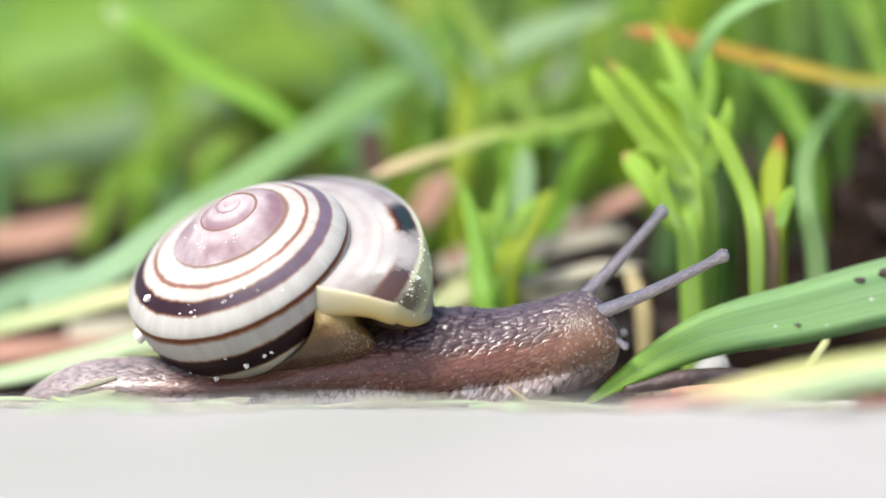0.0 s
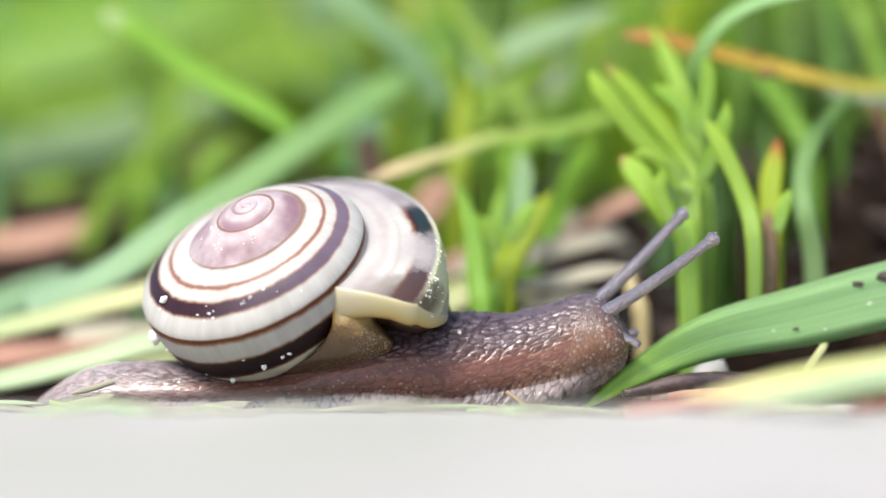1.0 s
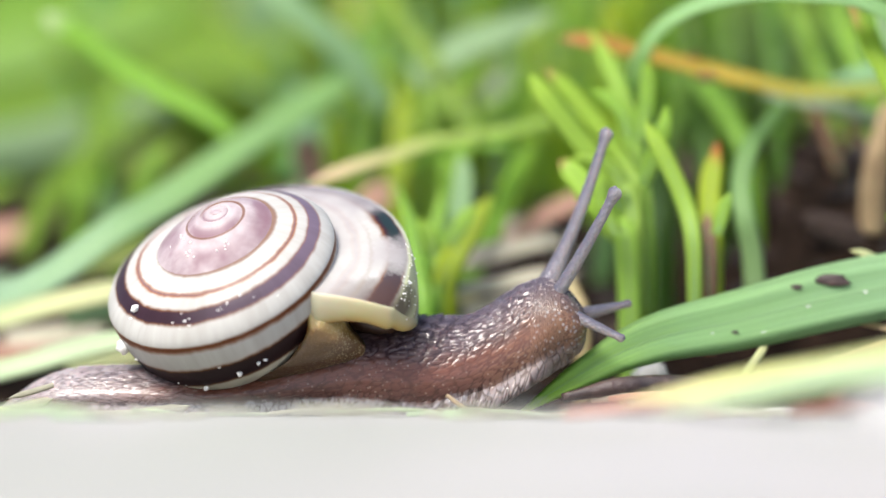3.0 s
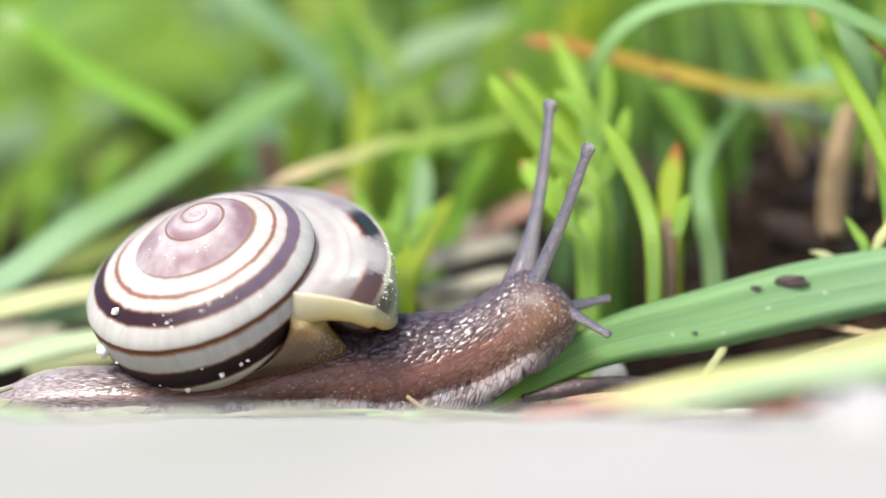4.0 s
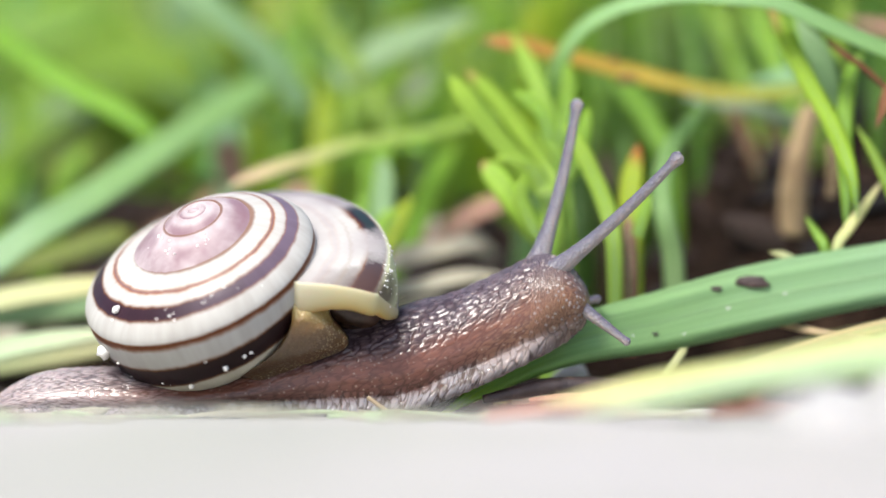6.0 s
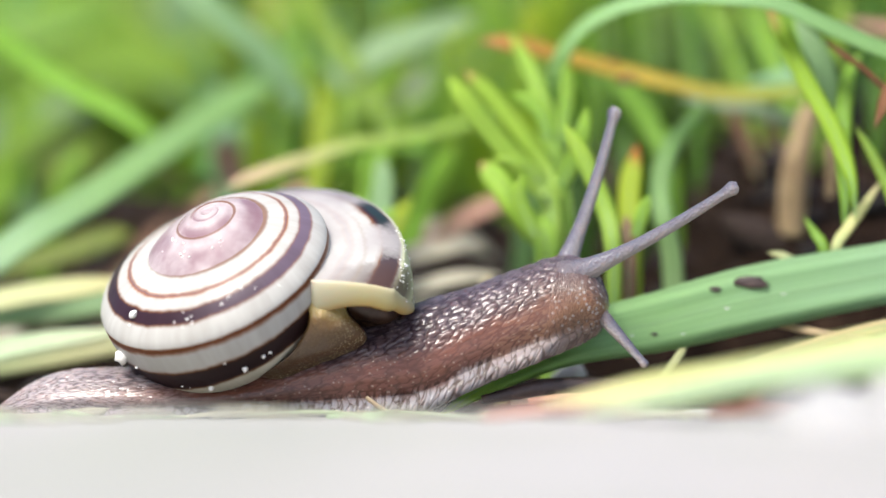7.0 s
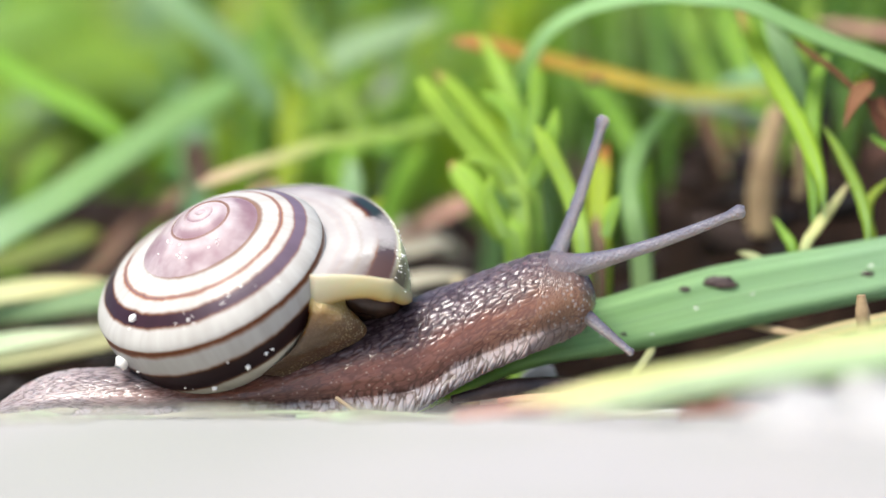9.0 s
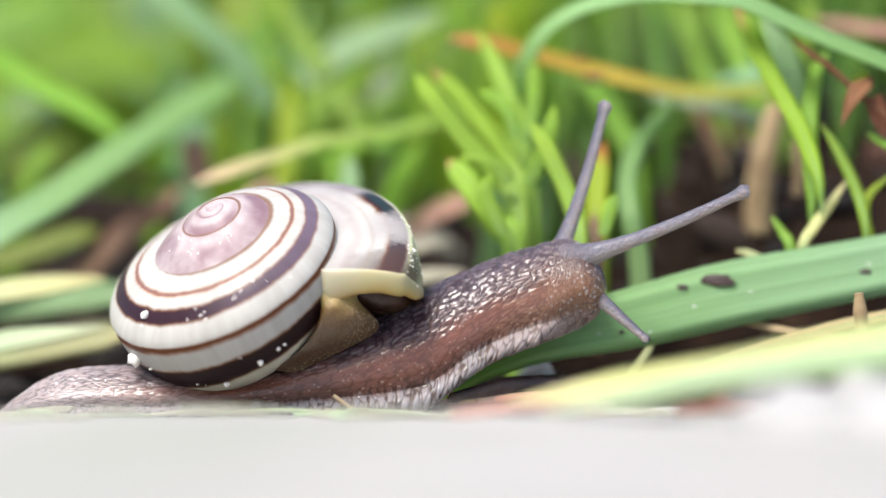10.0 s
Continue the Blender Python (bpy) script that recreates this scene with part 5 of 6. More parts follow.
blade([(21.0, 42.7, 20.6), (21.2, 42.7, 23.6), (21.9, 44.1, 27.1), (22.4, 45.6, 30.6), (22.1, 47.2, 34.7)], 1.3, "fresh", "light green upright blade growing behind", tip=0.3)
blade([(3.6, 35.0, 23.4), (0.3, 32.0, 22.3), (-3.9, 29.0, 21.1), (-7.4, 26.0, 20.4), (-9.6, 24.5, 20.1), (-12.7, 23.0, 19.0), (-15.7, 21.5, 18.0), (-19.3, 20.0, 16.7)], 1.4, "dryend", "green blade lying across with a dry tan end", tip=0.12, n=40, face=(0, -0.75, 0.65), rib=0.06)
blade([(-4.0, 38.0, 20.2), (-7.0, 41.0, 20.8), (-10.0, 44.0, 19.7), (-12.9, 44.0, 18.7)], 1.7, "green", "green blade lying across behind", tip=0.3, face=(0, -0.75, 0.65))
blade([(-9.9, 14.2, -2.3), (-10.0, 14.2, 6.0), (-10.4, 15.6, 9.4), (-10.9, 17.1, 12.9), (-12.2, 18.8, 16.9)], 1.8, "fresh", "light green short blade in a tuft", tip=0.55)
blade([(-9.4, 15.0, -2.0), (-9.4, 15.0, 6.0), (-9.3, 16.8, 10.3), (-9.0, 18.1, 13.3), (-8.7, 19.4, 16.5)], 1.6, "fresh", "light green short blade in a tuft", tip=0.4)
blade([(-8.9, 16.9, -1.3), (-8.8, 16.9, 5.9), (-8.3, 18.8, 10.3), (-7.4, 20.2, 13.8), (-7.1, 22.5, 17.4), (-7.5, 23.9, 19.1)], 1.9, "pale", "pale green short blade in a tuft", tip=0.35)
blade([(-8.7, 16.1, -1.6), (-8.4, 16.1, 8.5), (-7.6, 17.2, 11.1), (-6.3, 18.2, 13.5), (-4.8, 19.2, 15.8)], 2.1, "lime", "short yellow-green blade with a rounded tip", tip=0.35)
blade([(-9.0, 24.4, 1.4), (-8.3, 24.4, 7.1), (-5.9, 26.1, 11.1), (-3.2, 31.8, 17.6), (-1.4, 34.5, 20.5)], 1.8, "green", "green blade growing behind the tuft", tip=0.3)
blade([(-12.1, 23.0, 9.8), (-7.6, 23.0, 10.5), (-3.6, 24.5, 11.5), (0.9, 26.0, 12.4)], 2.2, "ashtan", "grey-tan dead blade lying in the litter", tip=0.4, face=(0, -0.75, 0.65))
blade([(-8.3, 18.5, 8.3), (-4.4, 20.0, 8.8), (-1.3, 20.0, 9.5), (2.2, 20.0, 9.8)], 1.5, "ashtan", "grey-tan dead blade lying in the litter", tip=0.4, face=(0, -0.75, 0.65))
blade([(-13.6, 26.0, 9.8), (-11.3, 26.0, 11.1), (-8.6, 27.5, 12.7), (-5.0, 29.0, 13.2)], 1.6, "rosy", "brown dead blade lying in the litter", tip=0.4, face=(0, -0.75, 0.65))
blade([(-3.7, 32.0, 12.0), (-1.4, 32.0, 13.9), (1.4, 32.0, 15.3), (4.2, 32.0, 16.2)], 1.9, "rosy", "brown dead blade lying in the litter", tip=0.4, face=(0, -0.75, 0.65))
blade([(-14.6, 21.5, 5.8), (-12.0, 21.5, 7.6), (-9.4, 23.0, 8.4), (-5.8, 23.0, 7.6)], 2.7, "yellow", "pale yellow dead blade lying in the litter", tip=0.4, face=(0, -0.75, 0.65))
blade([(-14.2, 29.0, 9.3), (-11.9, 29.0, 10.4), (-8.7, 29.0, 11.1), (-6.0, 30.5, 12.0)], 2.3, "ashtan", "grey-tan dead blade lying in the litter", tip=0.4, face=(0, -0.75, 0.65))
blade([(-7.1, 21.5, 6.5), (-4.0, 21.5, 7.2), (-0.4, 21.5, 7.6)], 1.6, "ashtan", "grey-tan dead blade lying in the litter", tip=0.4, face=(0, -0.75, 0.65))
blade([(-6.1, 35.0, 13.4), (-2.3, 35.0, 13.0), (1.9, 35.0, 11.1)], 2.4, "ashtan", "pale dead blade lying in the litter", tip=0.4, face=(0, -0.75, 0.65))
blade([(-16.5, 35.0, 13.0), (-15.1, 35.0, 15.3), (-13.7, 35.0, 17.2)], 2.8, "rosy", "brown dead leaf behind the shell", tip=0.4)
blade([(2.3, 15.0, -2.0), (2.1, 15.0, 6.0), (1.5, 15.9, 8.1), (0.9, 16.7, 9.8)], 1.3, "straw", "dry straw-coloured stub behind the slab", tip=0.3)
blade([(5.9, 15.0, -1.9), (6.0, 15.0, 7.7), (6.4, 15.9, 9.9), (6.9, 16.8, 12.0)], 1.6, "rusty", "brown withered stem below the tuft", tip=0.3)
blade([(-18.8, 40.3, 7.1), (-18.7, 40.3, 17.2), (-18.5, 41.1, 19.1), (-18.6, 41.9, 21.1), (-19.1, 42.7, 23.0)], 2.8, "lime", "bright yellow-green leaf growing behind the shell", tip=0.5)
blade([(-13.5, 39.9, 6.9), (-13.4, 39.9, 17.2), (-13.1, 41.1, 20.1), (-13.0, 42.3, 23.1), (-13.5, 45.3, 26.6)], 2.0, "lime", "yellow-green upright blade behind the shell", tip=0.4)
blade([(-16.7, 45.6, 9.0), (-16.7, 45.6, 17.8), (-16.5, 47.4, 22.3), (-15.8, 49.1, 26.4), (-15.5, 52.1, 30.1)], 2.4, "fresh", "light green upright blade behind the shell", tip=0.3)
blade([(-21.5, 49.1, 10.2), (-21.6, 49.1, 18.9), (-21.9, 50.1, 21.4), (-22.4, 51.2, 24.0), (-23.1, 53.8, 26.6)], 2.8, "mint", "pale green upright blade behind the shell", tip=0.4)
blade([(-6.9, 38.0, 20.9), (-8.3, 39.5, 24.4), (-10.7, 41.0, 27.9), (-12.8, 42.5, 30.9), (-15.4, 44.0, 35.4)], 1.7, "fresh", "green blade leaning back behind the shell", tip=0.1)
blade([(-8.5, 28.4, 2.8), (-8.4, 28.4, 16.9), (-8.2, 29.0, 18.3), (-7.2, 29.6, 19.7), (-6.2, 31.9, 21.6)], 1.8, "fresh", "light green blade behind the shell", tip=0.4)
blade([(-11.3, 48.8, 10.2), (-11.2, 48.8, 21.4), (-10.7, 50.1, 24.4), (-11.4, 53.1, 28.1), (-12.3, 55.9, 31.4)], 2.8, "fresh", "light green upright blade behind the shell", tip=0.3)
blade([(-6.3, 53.0, 21.5), (-5.8, 53.0, 24.6), (-4.3, 54.5, 27.2), (-2.3, 56.0, 28.8)], 2.3, "ashen", "pale withered leaf behind the shell", tip=0.4)
blade([(-11.8, 41.0, 26.1), (-7.9, 41.0, 28.7), (-4.1, 41.0, 30.1), (0.3, 41.0, 31.7)], 4.1, "pale", "broad pale blue-green blade far behind", tip=0.45, fold=0.1, face=(0, -0.75, 0.65))
blade([(-14.8, 42.5, 24.0), (-17.9, 42.5, 28.4), (-21.3, 42.5, 31.4), (-25.9, 44.0, 35.4)], 3.0, "pale", "pale green blade leaning back behind the shell", tip=0.15, fold=0.1, face=(0, -0.75, 0.65))
blade([(-20.2, 38.0, 17.1), (-20.6, 38.0, 18.6), (-20.9, 38.0, 20.1), (-21.2, 38.0, 21.4)], 2.4, "rosy", "reddish brown dead leaf behind the shell", tip=0.4, rib=False)
blade([(-21.4, 35.0, 17.1), (-23.7, 35.0, 17.4), (-26.1, 35.0, 18.2), (-28.1, 36.5, 19.0)], 1.6, "olive", "olive green withered blade behind the shell", tip=0.3, face=(0, -0.75, 0.65))
blade([(-30.9, 32.0, 8.2), (-27.6, 32.0, 11.2), (-24.8, 32.0, 13.7), (-21.1, 32.0, 16.8)], 2.6, "rusty", "rust-brown dead blade lying behind the shell", tip=0.3, face=(0, -0.75, 0.65))
blade([(-46.0, 20.0, 6.6), (-39.8, 20.0, 9.2), (-34.8, 21.5, 12.9), (-30.7, 24.5, 15.6), (-26.8, 29.0, 18.8), (-22.8, 35.0, 22.1), (-18.5, 41.0, 25.5), (-15.0, 47.0, 28.5)], 3.3, "diagonal", "long pale green blade leaning up across the grass", tip=0.25, base=0.9, fold=0.2, n=48, face=(0, -0.75, 0.65), rib=0.1)
blade([(-26.6, 32.0, 21.1), (-28.9, 32.0, 22.7), (-32.2, 32.0, 24.4), (-35.5, 32.0, 26.4), (-39.1, 32.0, 29.0), (-42.3, 32.0, 31.1)], 2.4, "whitetip", "green blade leaning back with a pale blunt tip", tip=0.12, n=36, face=(0, -0.75, 0.65), rib=0.08)
blade([(-74.5, 84.5, 25.4), (-62.8, 84.5, 28.9), (-54.1, 84.5, 31.0), (-45.6, 86.0, 33.5), (-35.5, 89.0, 37.7)], 5.2, "yellowish", "broad yellow-green blade far behind", tip=0.2, fold=0.1, rib=False)
blade([(-77.3, 95.0, 25.3), (-65.2, 95.0, 26.2), (-53.1, 95.0, 27.0), (-39.8, 95.0, 29.4), (-29.1, 95.0, 31.7)], 10.1, "green", "broad light green blade far behind", tip=0.2, fold=0.05, rib=False)
blade([(-76.0, 77.0, 18.8), (-61.2, 77.0, 20.6), (-52.9, 78.5, 21.9), (-44.6, 80.0, 24.2), (-36.5, 83.0, 27.5)], 4.5, "pale", "broad blue-green blade far behind", tip=0.3, fold=0.1, rib=False)
blade([(-82.4, 114.5, 32.6), (-69.5, 114.5, 35.7), (-56.6, 114.5, 38.2), (-47.0, 114.5, 41.3)], 7.6, "green", "broad green blade far behind", tip=0.2, fold=0.05, rib=False)
blade([(-49.0, 107.0, 40.0), (-41.5, 107.0, 34.4), (-35.2, 107.0, 28.8), (-30.3, 107.0, 23.8)], 9.2, "green", "broad light green blade far behind", tip=0.2, fold=0.05, rib=False)
blade([(-22.8, 107.0, 28.8), (-26.5, 107.0, 33.1), (-30.3, 107.0, 36.8), (-34.0, 107.0, 41.8)], 7.4, "pale", "broad blue-green blade far behind", tip=0.2, fold=0.05, rib=False)
blade([(-34.5, 101.0, 20.6), (-32.1, 101.0, 26.6), (-27.2, 101.0, 32.1), (-22.4, 101.0, 37.5)], 7.2, "green", "broad green blade far behind", tip=0.3, fold=0.05, rib=False)
blade([(-68.6, 62.0, 13.1), (-60.0, 62.0, 13.6), (-54.6, 62.0, 16.3), (-50.1, 63.5, 17.9)], 3.2, "fresh", "light green blade lying behind", tip=0.4, fold=0.1, face=(0, -0.75, 0.65), rib=False)
blade([(-51.5, 71.0, 15.4), (-46.0, 71.0, 17.0), (-40.1, 72.5, 19.2), (-35.9, 74.0, 22.0)], 4.9, "olive", "olive green blade far behind", tip=0.3, fold=0.1, rib=False)
blade([(-64.6, 47.0, 11.0), (-56.5, 47.0, 11.4), (-49.7, 48.5, 12.5), (-43.4, 50.0, 14.6)], 3.5, "rosy", "pinkish brown dead blade lying behind", tip=0.4, fold=0.1, face=(0, -0.75, 0.65), rib=False)
blade([(-59.9, 29.0, 4.1), (-53.3, 29.0, 5.5), (-48.9, 30.5, 7.4), (-45.0, 32.0, 9.7)], 3.7, "mint", "pale green blade lying behind the shell", tip=0.4, fold=0.1, face=(0, -0.75, 0.65))
blade([(-51.8, 17.0, 4.1), (-43.4, 17.0, 6.1), (-38.9, 17.0, 7.3), (-33.6, 17.0, 8.4), (-25.7, 17.0, 9.4)], 2.4, "yellow", "pale yellow blade lying low behind the shell", tip=0.2, fold=0.1, face=(0, -0.75, 0.65))
blade([(-44.6, 27.5, 4.2), (-40.8, 27.5, 4.4), (-36.5, 29.0, 5.1)], 2.7, "ashtan", "grey-tan dead leaf lying behind the shell", tip=0.3, fold=0.1, face=(0, -0.75, 0.65), rib=False)
blade([(-59.6, 24.5, 2.9), (-52.3, 24.5, 2.7), (-46.7, 24.5, 2.9), (-39.7, 26.0, 3.8)], 2.7, "rosy", "brown dead blade lying behind the slab", tip=0.4, fold=0.1, face=(0, -0.75, 0.65), rib=False)
blade([(-53.8, 12.5, 0.4), (-46.8, 12.5, 1.3), (-39.9, 12.5, 2.9), (-33.5, 12.5, 4.6), (-25.2, 12.5, 5.8)], 2.1, "milky", "pale straw-green blade lying low", tip=0.25, fold=0.1, face=(0, -0.75, 0.65))
blade([(-43.1, 38.0, 6.2), (-34.5, 38.0, 6.9), (-29.8, 38.0, 6.4), (-25.9, 38.0, 7.1)], 3.3, "olive", "olive green blade lying behind the shell", tip=0.3, fold=0.1, face=(0, -0.75, 0.65), rib=False)
blade([(-38.6, 23.0, 6.3), (-33.2, 23.0, 7.1), (-28.3, 23.0, 7.8), (-23.4, 23.0, 8.3)], 3.1, "pale", "pale green withered blade lying low behind", tip=0.3, fold=0.1, face=(0, -0.75, 0.65), rib=False)
blade([(-37.8, 18.5, 2.7), (-32.5, 18.5, 3.8), (-27.3, 18.5, 4.8), (-23.8, 18.5, 5.3)], 3.1, "yellow", "pale yellow dead blade lying low behind", tip=0.3, fold=0.1, face=(0, -0.75, 0.65), rib=False)
blade([(-39.2, 32.0, 10.1), (-35.0, 32.0, 11.1), (-31.3, 32.0, 12.3), (-28.1, 32.0, 13.2)], 3.0, "olive", "olive green withered blade lying behind", tip=0.3, fold=0.1, face=(0, -0.75, 0.65), rib=False)
blade([(37.0, -34.0, 8.1), (26.3, -32.0, 6.5), (17.6, -29.0, 4.6), (11.0, -26.0, 3.4), (4.1, -23.0, 2.1)], 3.5, "buttery", "yellowing blade lying along the slab", tip=0.35, fold=0.1, face=(0, -0.6, 1), rib=0.14)
blade([(34.7, -44.0, 7.4), (24.9, -41.0, 5.8), (16.8, -37.0, 4.5), (12.1, -34.0, 3.3), (5.9, -31.0, 2.0)], 2.9, "milky", "bleached green blade lying along the slab", tip=0.35, fold=0.1, face=(0, -0.6, 1), rib=0.14)
blade([(37.9, -30.0, 9.2), (31.1, -30.0, 7.8), (26.8, -29.0, 6.4), (22.5, -28.0, 5.0)], 2.7, "milky", "bleached green blade lying along the slab", tip=0.4, fold=0.1, face=(0, -0.6, 1), rib=0.14)
grass_blade([(0.6, -22.0, 1.3), (4.0, -22.0, 1.7), (7.0, -22.0, 1.7), (10.5, -22.0, 1.4)], 2.2, "rosy", "pinkish dead blade lying on the slab", tip=0.4, fold=0.1, face=(0, -0.4, 1))
grass_blade([(3.8, -3.0, 1.2), (6.9, -3.0, 1.5), (10.9, -3.0, 1.3)], 0.6, "rosy", "pinkish dead blade lying on the slab", tip=0.4, fold=0.1)
blade([(41.5, 4.0, 8.6), (29.1, 3.0, 6.2), (20.7, 1.0, 3.8), (15.8, -1.0, 2.3)], 1.0, "straw", "dry straw blade lying low", tip=0.4, fold=0.1, rib=0.06)
grass_blade([(13.6, 2.0, 2.7), (14.4, 2.0, 3.8), (15.3, 3.0, 5.0)], 0.6, "yellow", "thin dry stalk growing behind the slab", tip=0.3)
grass_blade([(21.6, 5.0, 6.5), (25.8, 3.0, 5.6), (29.6, 1.0, 5.0)], 0.6, "straw", "thin dry blade growing behind the slab", tip=0.3)
grass_blade([(-5.6, -4.0, 0.1), (-3.7, -4.5, 0.3), (-0.9, -5.0, -0.1)], 0.5, "chaff", "thin pale straw on the slab", tip=0.4, thick=0.15)
grass_blade([(2.6, -2.0, 1.1), (4.6, -2.0, 1.3), (6.2, -2.0, 1.3)], 0.6, "chaff", "thin pale straw on the slab", tip=0.4, thick=0.15)
grass_blade([(-38.4, -5.0, 0.4), (-36.0, -5.0, 0.9), (-34.6, -5.5, 1.3)], 0.7, "chaff", "thin pale straw on the slab", tip=0.4, thick=0.15)
grass_blade([(-40.1, -6.0, 0.2), (-37.2, -5.0, 0.3), (-32.9, -5.0, -0.3)], 0.6, "chaff", "thin pale straw on the slab", tip=0.4, thick=0.15)
grass_blade([(-29.2, -6.0, 0.2), (-26.9, -6.0, 0.4), (-25.2, -6.0, 0.7)], 1.0, "chaff", "pale straw lying on the slab", tip=0.4, thick=0.2)

grass_blade([(-7.4, -5.2, 1.6), (-5.6, -5.4, 0.4), (-3.5, -6.0, -0.3), (-1.7, -6.5, -0.7)], 0.35, "hay", "thin pale straw on the slab", tip=0.4, thick=0.12)
grass_blade([(-6.4, -6.0, -0.2), (-4.3, -5.5, 0.3), (-1.5, -6.0, -0.2)], 0.5, "chaff", "pale straw lying on the slab", tip=0.4, thick=0.12)
grass_blade([(-34.8, -4.4, 2.2), (-36.4, -4.6, 1.7), (-37.9, -4.8, 1.3)], 0.45, "chaff", "pale straw lying against the tail", tip=0.4, thick=0.12)
grass_blade([(-39.2, -5.5, 0.8), (-38.0, -5.5, 0.5), (-36.9, -5.5, 0.4)], 0.4, "yellow", "thin pale straw on the slab", tip=0.4, thick=0.12)
grass_blade([(-31.6, -6.0, 0.2), (-28.1, -6.0, 0.3), (-25.0, -6.0, 0.9)], 0.75, "chaff", "pale straw lying on the slab", tip=0.4, thick=0.12)
grass_blade([(-5.6, -6.0, 0.3), (-3.6, -6.5, 0.1), (-0.9, -7.0, -0.2)], 0.7, "hay", "pale straw lying on the slab", tip=0.4, thick=0.12)
grass_blade([(-5.0, -7.0, -0.2), (-2.5, -6.5, 0.3), (0.2, -6.5, 0.2)], 0.6, "chaff", "pale straw lying on the slab", tip=0.4, thick=0.12)

def leaf_marks(leaf):
    """Dark blemishes and pale flecks on the broad blade."""
    me = leaf.data
    pts = [(20.14, 9.42, 0.75, 1.7, bark_mat), (17.47, 8.93, 0.32, 1.3, bark_mat), (30.80, 10.04, 0.35, 1.2, bark_mat), (12.96, 5.73, 0.20, 1.2, bark_mat), (16.24, 6.96, 0.22, 1.0, grain_mat), (13.78, 6.34, 0.15, 1.0, grain_mat), (11.32, 5.65, 0.10, 1.2, grain_mat), (9.27, 5.40, 0.08, 1.0, grain_mat), (15.01, 5.73, 0.09, 1.4, grain_mat), (18.29, 7.57, 0.12, 1.3, grain_mat), (22.39, 8.60, 0.10, 1.5, grain_mat), (24.85, 8.81, 0.13, 1.2, grain_mat), (26.90, 10.24, 0.09, 1.6, grain_mat), (28.54, 9.42, 0.12, 1.3, grain_mat), (31.00, 10.65, 0.10, 1.5, grain_mat), (8.24, 4.29, 0.11, 1.2, bark_mat), (9.68, 4.83, 0.08, 1.0, bark_mat), (24.03, 9.83, 0.16, 1.4, bark_mat)]
    for k, (x, z, r, sx, mat) in enumerate(pts):
        best = min(me.vertices, key=lambda v: (v.co.x + leaf.location.x - x * MM) ** 2 + (v.co.z + leaf.location.z - z * MM) ** 2)
        ob = mesh_child("blemish", lump("blemish", r, mat, k, 0.5, (sx, 0.07, 0.6), sub=2), leaf, "dark brown blemish" if mat is bark_mat else "pale fleck")
        ob.location = (x * MM - leaf.location.x, best.co.y - 0.00012, z * MM - leaf.location.z)


leaf_marks(BIG_LEAF)
for _x, _z, _r in ((12.0, 24.5, 0.55), (11.0, 24.9, 0.3), (3.9, 27.0, 0.3)):
    spot = mesh_child("blemish", lump("blemish", _r, rust_mat, 5, 0.4, (1.6, 0.3, 0.7), sub=2), ORANGE_LEAF, "dark withered spot")
    best = min(ORANGE_LEAF.data.vertices, key=lambda v: abs(v.co.x + ORANGE_LEAF.location.x - _x * MM))
    spot.location = (_x * MM - ORANGE_LEAF.location.x, best.co.y - 0.0006, best.co.z)

midrib(BIG_LEAF, [(46.0, 5.5, 13.4), (32.2, 5.0, 10.5), (21.1, 4.3, 8.4), (13.6, 3.3, 6.6), (7.1, 1.6, 5.2), (2.4, 0.0, 3.1), (-2.4, -1.5, 0.1)], 0.07)


def stick(name, pts, radii, mat, label, category):
    p = spline(pts, 24)
    r = np.interp(np.linspace(0, 1, 24), np.linspace(0, 1, len(radii)), radii)
    rng = random.Random(len(label))
    r = [k * (1 + 0.04 * rng.uniform(-1, 1)) for k in r]
    o = p[0].copy()
    ob = new(name, tube(name, p - o, r, mat, 12))
    ob.location = [k * MM for k in o]
    return tagged(ob, label, category)


for k, (x, y, z, r, sx, sy, sz, mat) in enumerate([(6.9, 5.6, 0.9, 2.0, 0.9, 0.8, 1.25, pebble_mat), (19.0, -49.0, 2.0, 2.7, 1.4, 1.0, 0.85, pebble_mat), (25.0, -50.0, 2.2, 3.4, 1.4, 1.0, 0.85, pebble_mat), (16.2, -21.5, 1.35, 0.9, 1.7, 0.8, 0.8, rust_mat), (17.7, -21.0, 1.5, 1.0, 1.4, 0.9, 0.9, rust_mat), (15.4, -23.5, 1.1, 0.5, 2.2, 0.9, 0.5, pebble_mat), (19.3, -23.0, 1.3, 0.6, 1.6, 0.9, 0.6, dead_mat), (21.5, -33.0, 2.4, 1.7, 1.3, 1.0, 0.8, pebble_mat), (25.5, -31.0, 2.8, 2.2, 1.2, 1.0, 0.9, pebble_mat), (30.5, -33.0, 3.0, 2.6, 1.3, 1.0, 0.9, pebble_mat), (16.0, -14.0, 0.9, 0.9, 2.0, 0.8, 0.5, pebble_mat), (20.0, -13.0, 1.0, 1.2, 1.5, 0.9, 0.7, rust_mat), (16.2, 0.0, 0.2, 0.7, 2.2, 0.8, 0.4, pebble_mat)]):
    ob = new("pebble", lump("pebble", r, mat, k + 3, 0.3, (sx, sy, sz)))
    ob.location = (x * MM, y * MM, z * MM)
    tagged(ob, "small rough white pebble by the slab" if mat is pebble_mat else "brown crumb of dead leaf by the slab", "pebble", "pebbles on the slab")

